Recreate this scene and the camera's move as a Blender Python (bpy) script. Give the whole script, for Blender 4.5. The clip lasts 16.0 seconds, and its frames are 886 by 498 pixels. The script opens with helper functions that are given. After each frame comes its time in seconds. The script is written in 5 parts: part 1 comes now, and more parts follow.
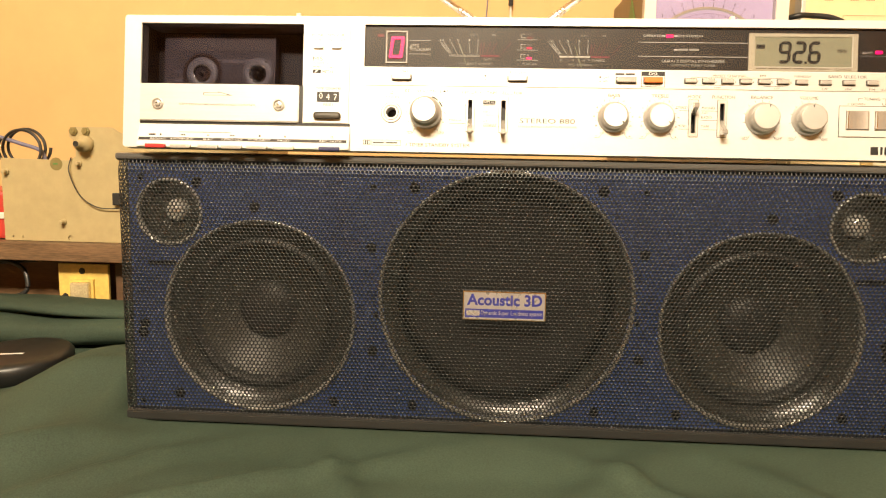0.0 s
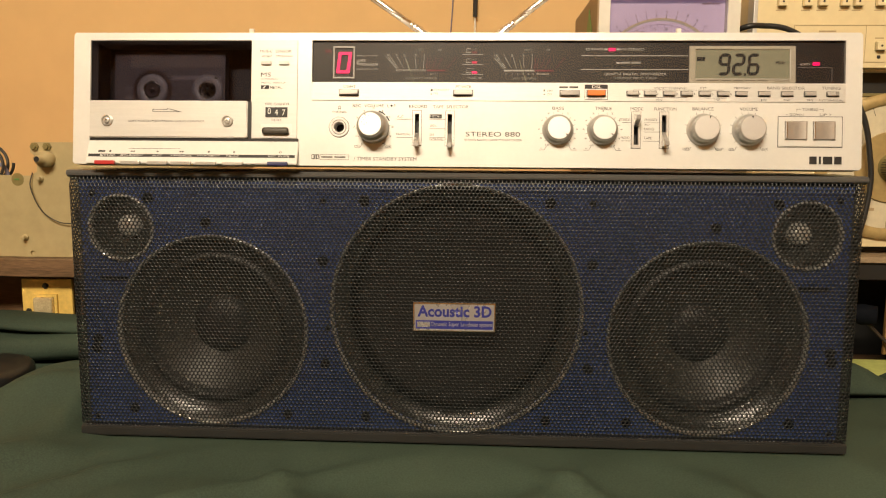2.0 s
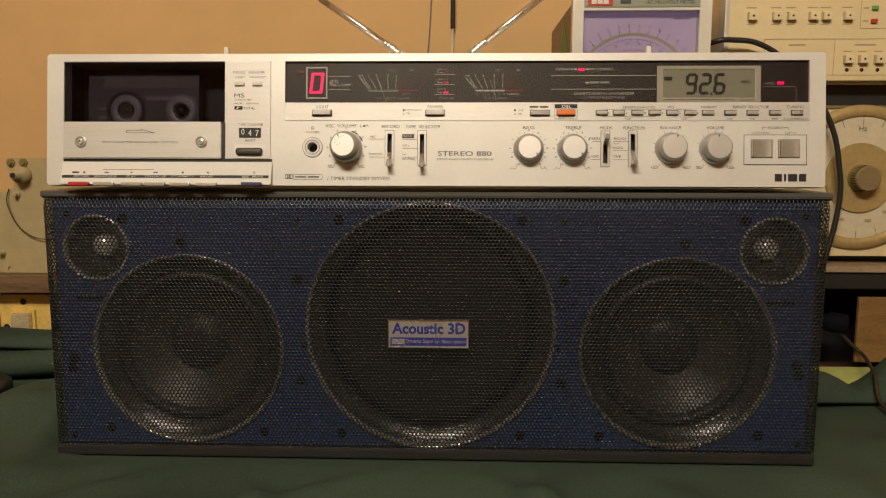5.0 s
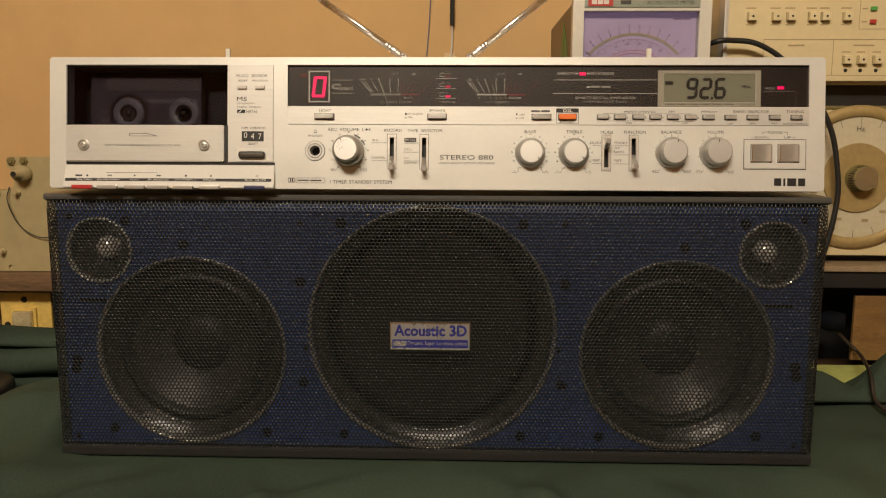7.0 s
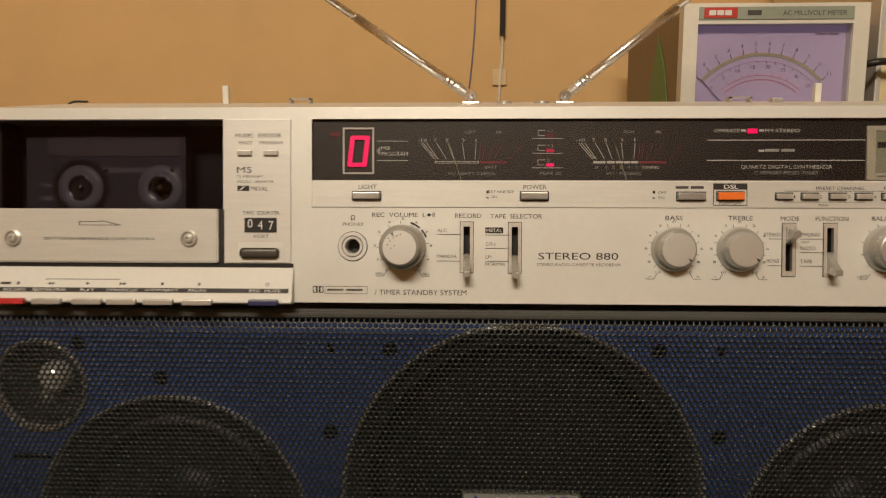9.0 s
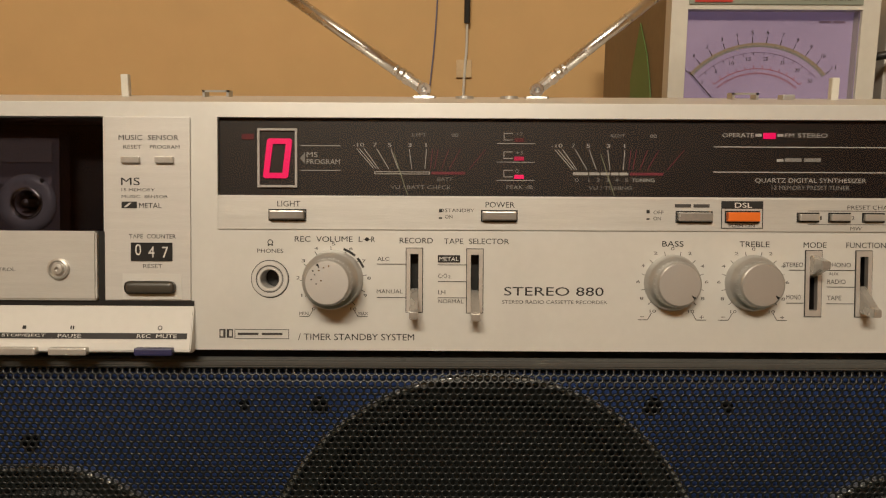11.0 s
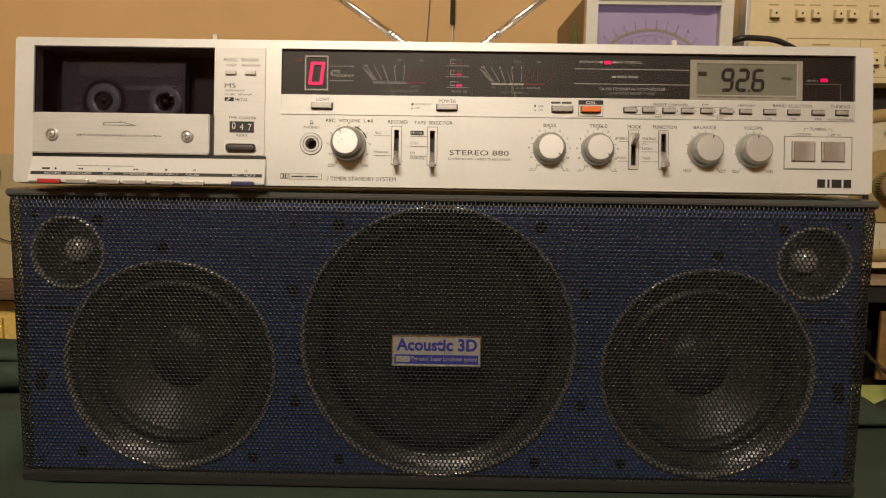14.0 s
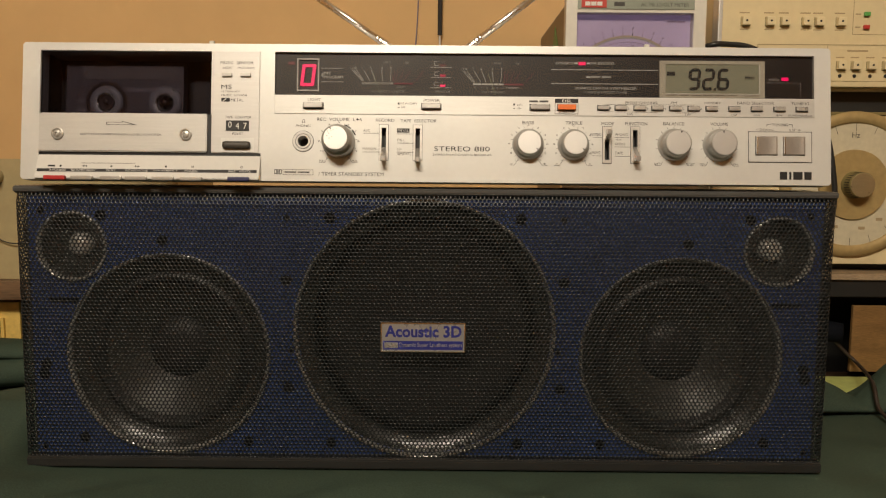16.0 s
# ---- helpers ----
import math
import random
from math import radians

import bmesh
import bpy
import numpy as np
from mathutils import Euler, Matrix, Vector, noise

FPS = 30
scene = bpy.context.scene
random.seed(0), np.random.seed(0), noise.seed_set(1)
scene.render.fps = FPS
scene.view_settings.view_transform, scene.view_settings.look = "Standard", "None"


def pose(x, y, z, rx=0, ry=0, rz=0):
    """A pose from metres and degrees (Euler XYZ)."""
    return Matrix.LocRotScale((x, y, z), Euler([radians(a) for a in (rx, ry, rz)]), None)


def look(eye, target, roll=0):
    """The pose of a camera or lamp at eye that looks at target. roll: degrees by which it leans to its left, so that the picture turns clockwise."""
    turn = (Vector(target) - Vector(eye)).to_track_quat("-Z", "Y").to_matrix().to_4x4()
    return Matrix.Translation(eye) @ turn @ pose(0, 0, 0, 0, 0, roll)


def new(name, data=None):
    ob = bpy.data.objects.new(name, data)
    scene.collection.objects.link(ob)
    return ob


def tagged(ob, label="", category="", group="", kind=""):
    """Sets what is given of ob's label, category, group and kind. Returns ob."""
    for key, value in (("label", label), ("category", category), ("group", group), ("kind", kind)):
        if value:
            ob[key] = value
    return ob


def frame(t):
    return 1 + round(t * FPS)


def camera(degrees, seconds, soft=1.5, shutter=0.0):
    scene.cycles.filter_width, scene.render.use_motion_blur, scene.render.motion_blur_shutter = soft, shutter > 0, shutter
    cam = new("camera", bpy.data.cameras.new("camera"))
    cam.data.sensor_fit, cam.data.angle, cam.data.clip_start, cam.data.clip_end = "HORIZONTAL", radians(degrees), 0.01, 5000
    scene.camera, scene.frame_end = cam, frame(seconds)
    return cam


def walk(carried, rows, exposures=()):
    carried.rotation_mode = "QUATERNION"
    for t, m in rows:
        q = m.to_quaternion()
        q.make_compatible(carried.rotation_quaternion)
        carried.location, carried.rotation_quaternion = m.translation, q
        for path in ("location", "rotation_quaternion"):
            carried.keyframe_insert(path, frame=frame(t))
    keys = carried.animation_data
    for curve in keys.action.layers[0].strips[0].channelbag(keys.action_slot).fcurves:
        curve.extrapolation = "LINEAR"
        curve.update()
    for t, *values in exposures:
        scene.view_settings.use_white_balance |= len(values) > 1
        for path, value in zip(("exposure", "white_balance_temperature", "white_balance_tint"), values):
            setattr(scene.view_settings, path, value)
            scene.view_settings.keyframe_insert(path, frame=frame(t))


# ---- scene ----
cam = camera(59.7, 16.0, 1.15, 0.5)
METRES, EYE, TILT, LEAN, TURN = 0.64, 0.19, -3.0, 0.0, 0.0
PATH = [
    (0, (-0.011, -0.554, 0.145), (-0.138, 1.442, 0.126), 1.5),
    (0.5, (-0.005, -0.556, 0.147), (-0.138, 1.44, 0.128), 1.3),
    (1, (0.009, -0.556, 0.148), (-0.111, 1.44, 0.137), 0.9),
    (1.5, (0.015, -0.558, 0.149), (-0.09, 1.44, 0.144), 0.8),
    (2, (0.019, -0.558, 0.15), (-0.082, 1.439, 0.148), 0.8),
    (2.5, (0.023, -0.557, 0.151), (-0.07, 1.441, 0.151), 0.6),
    (3, (0.026, -0.558, 0.152), (-0.064, 1.44, 0.155), 0.5),
    (3.5, (0.026, -0.56, 0.157), (-0.058, 1.438, 0.152), 0.4),
    (4, (0.03, -0.561, 0.159), (-0.049, 1.437, 0.16), 0.3),
    (6.5, (0.026, -0.568, 0.171), (-0.029, 1.431, 0.158), 0.5),
    (7, (0.025, -0.568, 0.173), (-0.032, 1.431, 0.146), 0.4),
    (7.5, (0.025, -0.566, 0.174), (-0.037, 1.433, 0.131), 0.4),
    (8, (0.021, -0.559, 0.179), (-0.056, 1.439, 0.133), 0.4),
    (8.5, (-0.014, -0.49, 0.211), (-0.115, 1.506, 0.162), 0.4),
    (9, (-0.026, -0.383, 0.245), (-0.105, 1.615, 0.198), 0.2),
    (11.5, (-0.017, -0.303, 0.26), (-0.006, 1.696, 0.194), 0.4),
    (12, (-0.015, -0.312, 0.26), (0.005, 1.687, 0.198), 0.5),
    (12.5, (0.0, -0.357, 0.241), (0.028, 1.641, 0.164), 0.7),
    (13, (0.008, -0.457, 0.206), (0.041, 1.541, 0.112), 0.7),
    (13.5, (0.012, -0.493, 0.172), (0.009, 1.506, 0.139), 0.7),
    (14, (0.008, -0.512, 0.165), (-0.013, 1.487, 0.179), 0.9),
    (14.5, (0.01, -0.521, 0.157), (-0.013, 1.478, 0.192), 0.8),
    (15, (0.012, -0.53, 0.151), (-0.007, 1.469, 0.187), 0.9),
    (15.5, (0.012, -0.536, 0.147), (0.003, 1.464, 0.185), 0.9),
    (16, (0.014, -0.541, 0.147), (0.01, 1.459, 0.203), 0.5),
]
# the control head leans back on the upright loudspeaker cabinet; its own axes carry the camera's rows too
HEAD = pose(0, -0.0313, 0.0042, -7.5, 0, 0)
EXPOSURES = [(0, 1.5, 7300, 10), (1.5, 1.32, 7200, 10), (2.2, 0.46, 6900, 10), (2.5, 0.22, 6750, 10), (3, 0.05, 6600, 10), (7, 0.08, 6700, 10), (8.2, 0.08, 6600, 10), (9.0, -0.02, 6600, 10), (11.3, -0.12, 6450, 10), (12.2, -0.12, 6400, 10), (13.2, 0.03, 6400, 10), (14.5, 0.03, 6450, 10), (16, 0.03, 6450, 10)]
walk(cam, [(t, HEAD @ look(eye, target, roll)) for t, eye, target, roll in PATH], EXPOSURES)

# ---- light: one ceiling lamp over the bench, in a room closed by unseen walls ----
world = bpy.data.worlds.new("world")
scene.world = world
world.use_nodes = True
world.node_tree.nodes["Background"].inputs[0].default_value = (1.0, 0.75, 0.5, 1)
world.node_tree.nodes["Background"].inputs[1].default_value = 0.02


def lamp(name, m, sx, sy, watts, colour):
    data = bpy.data.lights.new(name, "AREA")
    data.shape, data.size, data.size_y, data.energy, data.color = "RECTANGLE", sx, sy, watts, colour
    ob = new(name, data)
    ob.matrix_world = m
    return ob


lamp("ceiling_lamp_light", look((-0.17, -1.50, 1.38), (0.0, 0.1, 0.12)), 0.80, 0.26, 48, (1.0, 0.87, 0.68))


# ---- materials ----
def mat(name, colour, rough=0.5, metal=0.0, vary=0.12, scale=40.0, bump=0.0, stretch=(1, 1, 1), coat=0.0, emit=None, power=0.0, fine=8.0, spec=0.5):
    m = bpy.data.materials.new(name)
    m.use_nodes = True
    nt = m.node_tree
    b = nt.nodes["Principled BSDF"]
    b.inputs["Roughness"].default_value = rough
    b.inputs["Metallic"].default_value = metal
    b.inputs["Coat Weight"].default_value = coat
    b.inputs["Specular IOR Level"].default_value = spec
    tc = nt.nodes.new("ShaderNodeTexCoord")
    mp = nt.nodes.new("ShaderNodeMapping")
    mp.inputs["Scale"].default_value = stretch
    nt.links.new(tc.outputs["Object"], mp.inputs["Vector"])
    n1 = nt.nodes.new("ShaderNodeTexNoise")
    n1.inputs["Scale"].default_value, n1.inputs["Detail"].default_value = scale, 5
    n2 = nt.nodes.new("ShaderNodeTexNoise")
    n2.inputs["Scale"].default_value, n2.inputs["Detail"].default_value = scale * fine, 3
    for n in (n1, n2):
        nt.links.new(mp.outputs["Vector"], n.inputs["Vector"])
    add = nt.nodes.new("ShaderNodeMath")
    add.operation = "ADD"
    nt.links.new(n1.outputs["Fac"], add.inputs[0])
    nt.links.new(n2.outputs["Fac"], add.inputs[1])
    ramp = nt.nodes.new("ShaderNodeMapRange")
    ramp.inputs["From Min"].default_value, ramp.inputs["From Max"].default_value = 0.6, 1.4
    ramp.inputs["To Min"].default_value, ramp.inputs["To Max"].default_value = 1 - vary, 1 + vary
    nt.links.new(add.outputs[0], ramp.inputs["Value"])
    mul = nt.nodes.new("ShaderNodeVectorMath")
    mul.operation = "SCALE"
    mul.inputs[0].default_value = colour
    nt.links.new(ramp.outputs[0], mul.inputs["Scale"])
    nt.links.new(mul.outputs[0], b.inputs["Base Color"])
    rr = nt.nodes.new("ShaderNodeMapRange")
    rr.inputs["To Min"].default_value, rr.inputs["To Max"].default_value = max(0.02, rough - 0.08), min(1, rough + 0.08)
    nt.links.new(n1.outputs["Fac"], rr.inputs["Value"])
    nt.links.new(rr.outputs[0], b.inputs["Roughness"])
    if bump:
        bp = nt.nodes.new("ShaderNodeBump")
        bp.inputs["Strength"].default_value, bp.inputs["Distance"].default_value = min(1, bump), 0.001
        nt.links.new(n2.outputs["Fac"], bp.inputs["Height"])
        nt.links.new(bp.outputs[0], b.inputs["Normal"])
    if emit:
        b.inputs["Emission Color"].default_value = (*emit, 1)
        b.inputs["Emission Strength"].default_value = power
    return m


def glass(name, tint, rough=0.02, clear=0.9):
    m = bpy.data.materials.new(name)
    m.use_nodes = True
    nt = m.node_tree
    nt.nodes.remove(nt.nodes["Principled BSDF"])
    tr, gl, mix, fr = (nt.nodes.new(k) for k in ("ShaderNodeBsdfTransparent", "ShaderNodeBsdfGlossy", "ShaderNodeMixShader", "ShaderNodeFresnel"))
    tr.inputs["Color"].default_value = (*tint, 1)
    gl.inputs["Roughness"].default_value = rough
    fr.inputs["IOR"].default_value = 1.45
    nt.links.new(fr.outputs[0], mix.inputs[0])
    nt.links.new(tr.outputs[0], mix.inputs[1])
    nt.links.new(gl.outputs[0], mix.inputs[2])
    nt.links.new(mix.outputs[0], nt.nodes["Material Output"].inputs["Surface"])
    return m


SILVER = mat("satin_silver_paint", (0.66, 0.655, 0.63), 0.38, 0.25, 0.03, 30, 0.03)
BRUSHED = mat("brushed_aluminium", (0.58, 0.57, 0.545), 0.40, 0.35, 0.07, 60, 0.08, (0.6, 8, 12))
BRUSHED_V = mat("brushed_aluminium_panel", (0.60, 0.585, 0.565), 0.42, 0.25, 0.06, 60, 0.06, (0.6, 8, 12))
KNOBM = mat("spun_aluminium", (0.47, 0.465, 0.45), 0.34, 0.6, 0.04, 400, 0.03)
CHROME = mat("chrome", (0.75, 0.73, 0.70), 0.14, 1.0, 0.04, 60)
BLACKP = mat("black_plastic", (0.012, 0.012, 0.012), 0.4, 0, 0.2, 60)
DARKWIN = mat("dark_display_ground", (0.0095, 0.0075, 0.0085), 0.45, 0, 0.15, 30)
INK = mat("printed_black_ink", (0.009, 0.008, 0.008), 0.6, 0, 0.1, 80)
INKGREY = mat("printed_grey_ink", (0.045, 0.041, 0.039), 0.6, 0, 0.1, 80)
INKWHITE = mat("printed_white_ink", (0.64, 0.63, 0.61), 0.6, 0, 0.05, 80)
NEEDLE = mat("pale_green_needle", (0.42, 0.46, 0.30), 0.5, 0, 0.05, 80)
TAPE = mat("clear_tape", (0.60, 0.44, 0.25), 0.35, 0, 0.08, 60)
DARKBUTTON = mat("dark_metal_button", (0.38, 0.365, 0.345), 0.32, 0.8, 0.06, 80)
AERIAL = mat("aged_chrome", (0.74, 0.725, 0.70), 0.27, 1.0, 0.08, 80)
INKDIM = mat("printed_dim_white_ink", (0.36, 0.355, 0.345), 0.6, 0, 0.05, 80)
KNOBFACE = mat("spun_aluminium_face", (0.60, 0.59, 0.575), 0.44, 0.92, 0.02, 3000)
SLOTMETAL = mat("bright_slot_metal", (0.72, 0.70, 0.67), 0.30, 0.6, 0.05, 80)
LCDPRINT = mat("faint_bezel_print", (0.17, 0.155, 0.12), 0.6, 0, 0.1, 80)
PURPLEPRINT = mat("faint_purple_print", (0.24, 0.17, 0.27), 0.6, 0, 0.05, 80)
TANPRINT = mat("tan_scale_print", (0.46, 0.38, 0.30), 0.6, 0, 0.05, 80)
LEVER = mat("polished_lever_metal", (0.50, 0.485, 0.46), 0.26, 0.65, 0.08, 90, 0.05)
KEYBROWN = mat("brownish_metal_key", (0.41, 0.375, 0.34), 0.32, 0.5, 0.06, 60, 0.03)
PINK = mat("printed_pink_ink", (0.55, 0.20, 0.26), 0.6, 0, 0.05, 80)
PINKDIM = mat("faint_pink_print", (0.50, 0.27, 0.40), 0.6, 0, 0.05, 80)
INKRED = mat("printed_red_ink", (0.24, 0.035, 0.06), 0.6, 0, 0.05, 80)
GRILLE = mat("dark_grey_painted_steel", (0.0092, 0.0110, 0.0122), 0.36, 0.0, 0.12, 60, 0.0, spec=0.46)
CABINET = mat("grey_cabinet_plastic", (0.018, 0.018, 0.0175), 0.45, 0, 0.12, 40, 0.1)
BLUE = mat("blue_baffle_paint", (0.027, 0.061, 0.212), 0.42, 0, 0.16, 14, 0.05)
CONE = mat("black_paper_cone", (0.038, 0.037, 0.031), 0.42, 0.0, 0.18, 60, 0.12, spec=0.58)
FLATCONE = mat("black_flat_cone", (0.008, 0.0085, 0.0072), 0.55, 0, 0.15, 60, 0.2)
FLANGE = mat("satin_grey_flange", (0.028, 0.029, 0.026), 0.27, 0.0, 0.12, 60, spec=0.66)
RUBBER = mat("black_rubber_surround", (0.014, 0.0142, 0.0135), 0.5, 0, 0.15, 60)
RIM = mat("glossy_grey_rim", (0.50, 0.50, 0.48), 0.22, 0.6, 0.1, 60)
# near-black; on the baffle's screws and vents it holds the recess shade
PIT = mat("matt_near_black", (0.004, 0.005, 0.008), 0.8, 0, 0.1, 60, spec=0.1)
DOME = mat("pale_glossy_dome", (0.80, 0.79, 0.76), 0.20, 0.5, 0.06, 60)
KEYPANEL = mat("pale_silver_plastic", (0.60, 0.59, 0.565), 0.55, 0, 0.03, 40, 0.03)
BUTTON = mat("satin_metal_button", (0.52, 0.50, 0.47), 0.30, 0.5, 0.06, 80, 0.03)
GLASS = glass("clear_display_window", (0.82, 0.80, 0.78))
SMOKE = glass("smoked_cassette_window", (0.46, 0.44, 0.48))
REDLED = mat("lit_red_led", (0.5, 0.0, 0.03), 0.4, 0, 0.0, 10, emit=(1.0, 0.0, 0.15), power=0.95)
MIDLED = mat("half_lit_red_led", (0.35, 0.0, 0.03), 0.4, 0, 0.0, 10, emit=(1.0, 0.0, 0.13), power=0.40)
DIMLED = mat("dim_red_led", (0.12, 0.006, 0.012), 0.4, 0, 0.05, 40, emit=(1.0, 0.0, 0.08), power=0.03)
ORANGE = mat("orange_button_plastic", (0.75, 0.16, 0.02), 0.35, 0, 0.05, 60)
REDKEY = mat("red_key_plastic", (0.42, 0.03, 0.03), 0.35, 0, 0.05, 60)
NAVYKEY = mat("navy_key_plastic", (0.03, 0.03, 0.09), 0.35, 0, 0.05, 60)
LCD = mat("lcd_ground", (0.265, 0.27, 0.205), 0.35, 0, 0.05, 30)
LCDFRAME = mat("lcd_bezel", (0.46, 0.43, 0.36), 0.4, 0, 0.05, 30)
CREAM = mat("cream_instrument_paint", (0.66, 0.55, 0.33), 0.5, 0, 0.06, 12, 0.05)
OFFWHITE = mat("offwhite_instrument_plastic", (0.62, 0.60, 0.54), 0.45, 0, 0.05, 20, 0.05)
LILAC = mat("glowing_lilac_meter_face", (0.46, 0.38, 0.54), 0.5, 0, 0.05, 14, emit=(0.50, 0.40, 0.78), power=0.17)
BEIGE = mat("dusty_beige_chassis_steel", (0.40, 0.325, 0.175), 0.5, 0.1, 0.09, 14, 0.06)
WORNWOOD = mat("worn_brown_plank", (0.135, 0.078, 0.040), 0.55, 0, 0.6, 11, 0.25, (1, 5, 8))
DIALTAN = mat("tan_dial_metal", (0.40, 0.29, 0.125), 0.45, 0.2, 0.16, 20, 0.05)
CAPBRASS = mat("brushed_brass_cap", (0.52, 0.46, 0.30), 0.30, 0.8, 0.1, 60, 0.03, (1, 1, 8))
LIP = mat("grey_lip_plastic", (0.085, 0.083, 0.079), 0.30, 0, 0.1, 40, 0.08)
SCALE = mat("aged_cream_scale", (0.56, 0.50, 0.36), 0.5, 0, 0.10, 25)
CREAMBUTTON = mat("cream_button_plastic", (0.68, 0.58, 0.36), 0.4, 0, 0.05, 60)
OLIVE = mat("olive_dial_metal", (0.24, 0.20, 0.085), 0.4, 0.3, 0.14, 25, 0.05)
WALL = mat("peach_wall_paint", (0.585, 0.378, 0.170), 0.75, 0, 0.05, 3, 0.1)
CLOTH = mat("green_cloth", (0.036, 0.056, 0.040), 0.82, 0, 0.42, 5, 0.22, fine=160, spec=0.25)
DARKWOOD = mat("dark_stained_wood", (0.085, 0.045, 0.022), 0.55, 0, 0.45, 14, 0.25, (1, 8, 12))
PALEWOOD = mat("varnished_pine", (0.22, 0.12, 0.042), 0.5, 0, 0.35, 12, 0.2, (1.5, 6, 9))
YELLOWED = mat("yellowed_switch_plate", (0.68, 0.47, 0.13), 0.45, 0, 0.2, 25, 0.1)
PAD = mat("pale_green_pad", (0.45, 0.50, 0.16), 0.7, 0, 0.15, 20, 0.1)
CABLE = mat("black_cable", (0.015, 0.015, 0.015), 0.45, 0, 0.1, 60)
GREYCABLE = mat("grey_blue_cable", (0.14, 0.14, 0.22), 0.5, 0, 0.1, 60)
CEIL = mat("ceiling_paint", (0.7, 0.64, 0.54), 0.8, 0, 0.05, 4)
LEAF = mat("green_sticker", (0.10, 0.22, 0.06), 0.5, 0, 0.1, 40)
REDPLATE = mat("red_plastic_plate", (0.45, 0.04, 0.03), 0.4, 0, 0.08, 40)
BLUEINK = mat("blue_badge_ink", (0.020, 0.026, 0.19), 0.4, 0, 0.05, 60)
BADGE = mat("silver_badge", (0.52, 0.52, 0.53), 0.28, 0.7, 0.05, 60)
SHELL = mat("smoky_cassette_shell", (0.085, 0.074, 0.085), 0.35, 0, 0.15, 40)
HUB = mat("white_cassette_hub", (0.21, 0.205, 0.225), 0.35, 0, 0.06, 60)


# ---- building helpers ----
def part(name, bm, material, parent=None, label="", m=None, smooth=False):
    me = bpy.data.meshes.new(name)
    bm.to_mesh(me)
    bm.free()
    me.materials.append(material)
    if smooth:
        me.polygons.foreach_set("use_smooth", [True] * len(me.polygons))
    ob = new(name, me)
    if parent:
        ob.parent = parent
    if m:
        ob.matrix_basis = m
    return tagged(ob, label)


def thing(name, label, category, m=None, group="", kind=""):
    ob = new(name)
    ob.empty_display_size = 0.02
    if m:
        ob.matrix_basis = m
    return tagged(ob, label, category, group, kind)


def block(x0, x1, y0, y1, z0, z1, bevel=0.0, seg=2):
    bm = bmesh.new()
    bmesh.ops.create_cube(bm, size=1)
    for v in bm.verts:
        v.co = Vector(((x0 + x1) / 2 + v.co.x * (x1 - x0), (y0 + y1) / 2 + v.co.y * (y1 - y0), (z0 + z1) / 2 + v.co.z * (z1 - z0)))
    if bevel:
        bmesh.ops.bevel(bm, geom=list(bm.edges), offset=bevel, segments=seg, affect="EDGES", profile=0.6)
    return bm


def prism(points, y0, y1, bevel=0.0):
    """A shape drawn in x and z, from y0 (front) to y1."""
    bm = bmesh.new()
    f = bm.faces.new([bm.verts.new((x, y0, z)) for x, z in points])
    r = bmesh.ops.extrude_face_region(bm, geom=[f])
    bmesh.ops.translate(bm, verts=[v for v in r["geom"] if isinstance(v, bmesh.types.BMVert)], vec=(0, y1 - y0, 0))
    bmesh.ops.recalc_face_normals(bm, faces=bm.faces)
    if bevel:
        bmesh.ops.bevel(bm, geom=list(bm.edges), offset=bevel, segments=2, affect="EDGES")
    return bm


def profile_x(points, x0, x1, bevel=0.0):
    """A shape drawn in y and z, from x0 to x1."""
    bm = bmesh.new()
    f = bm.faces.new([bm.verts.new((x0, y, z)) for y, z in points])
    r = bmesh.ops.extrude_face_region(bm, geom=[f])
    bmesh.ops.translate(bm, verts=[v for v in r["geom"] if isinstance(v, bmesh.types.BMVert)], vec=(x1 - x0, 0, 0))
    bmesh.ops.recalc_face_normals(bm, faces=bm.faces)
    if bevel:
        bmesh.ops.bevel(bm, geom=list(bm.edges), offset=bevel, segments=2, affect="EDGES")
    return bm


def circle(x, z, r, n=48):
    return [(x + r * math.cos(2 * math.pi * i / n), z + r * math.sin(2 * math.pi * i / n)) for i in range(n)]


def rect(x0, x1, z0, z1):
    return [(x0, z0), (x1, z0), (x1, z1), (x0, z1)]


def plate(loops, y0, y1):
    """A plate from y0 (front) to y1 with the first loop as its outline and the others as holes through it."""
    bm = bmesh.new()
    edges = []
    for loop in loops:
        vs = [bm.verts.new((x, y0, z)) for x, z in loop]
        edges += [bm.edges.new((vs[i], vs[(i + 1) % len(vs)])) for i in range(len(vs))]
    bmesh.ops.triangle_fill(bm, use_beauty=True, use_dissolve=False, edges=edges, normal=(0, -1, 0))
    r = bmesh.ops.extrude_face_region(bm, geom=list(bm.faces))
    bmesh.ops.translate(bm, verts=[v for v in r["geom"] if isinstance(v, bmesh.types.BMVert)], vec=(0, y1 - y0, 0))
    bmesh.ops.recalc_face_normals(bm, faces=bm.faces)
    return bm


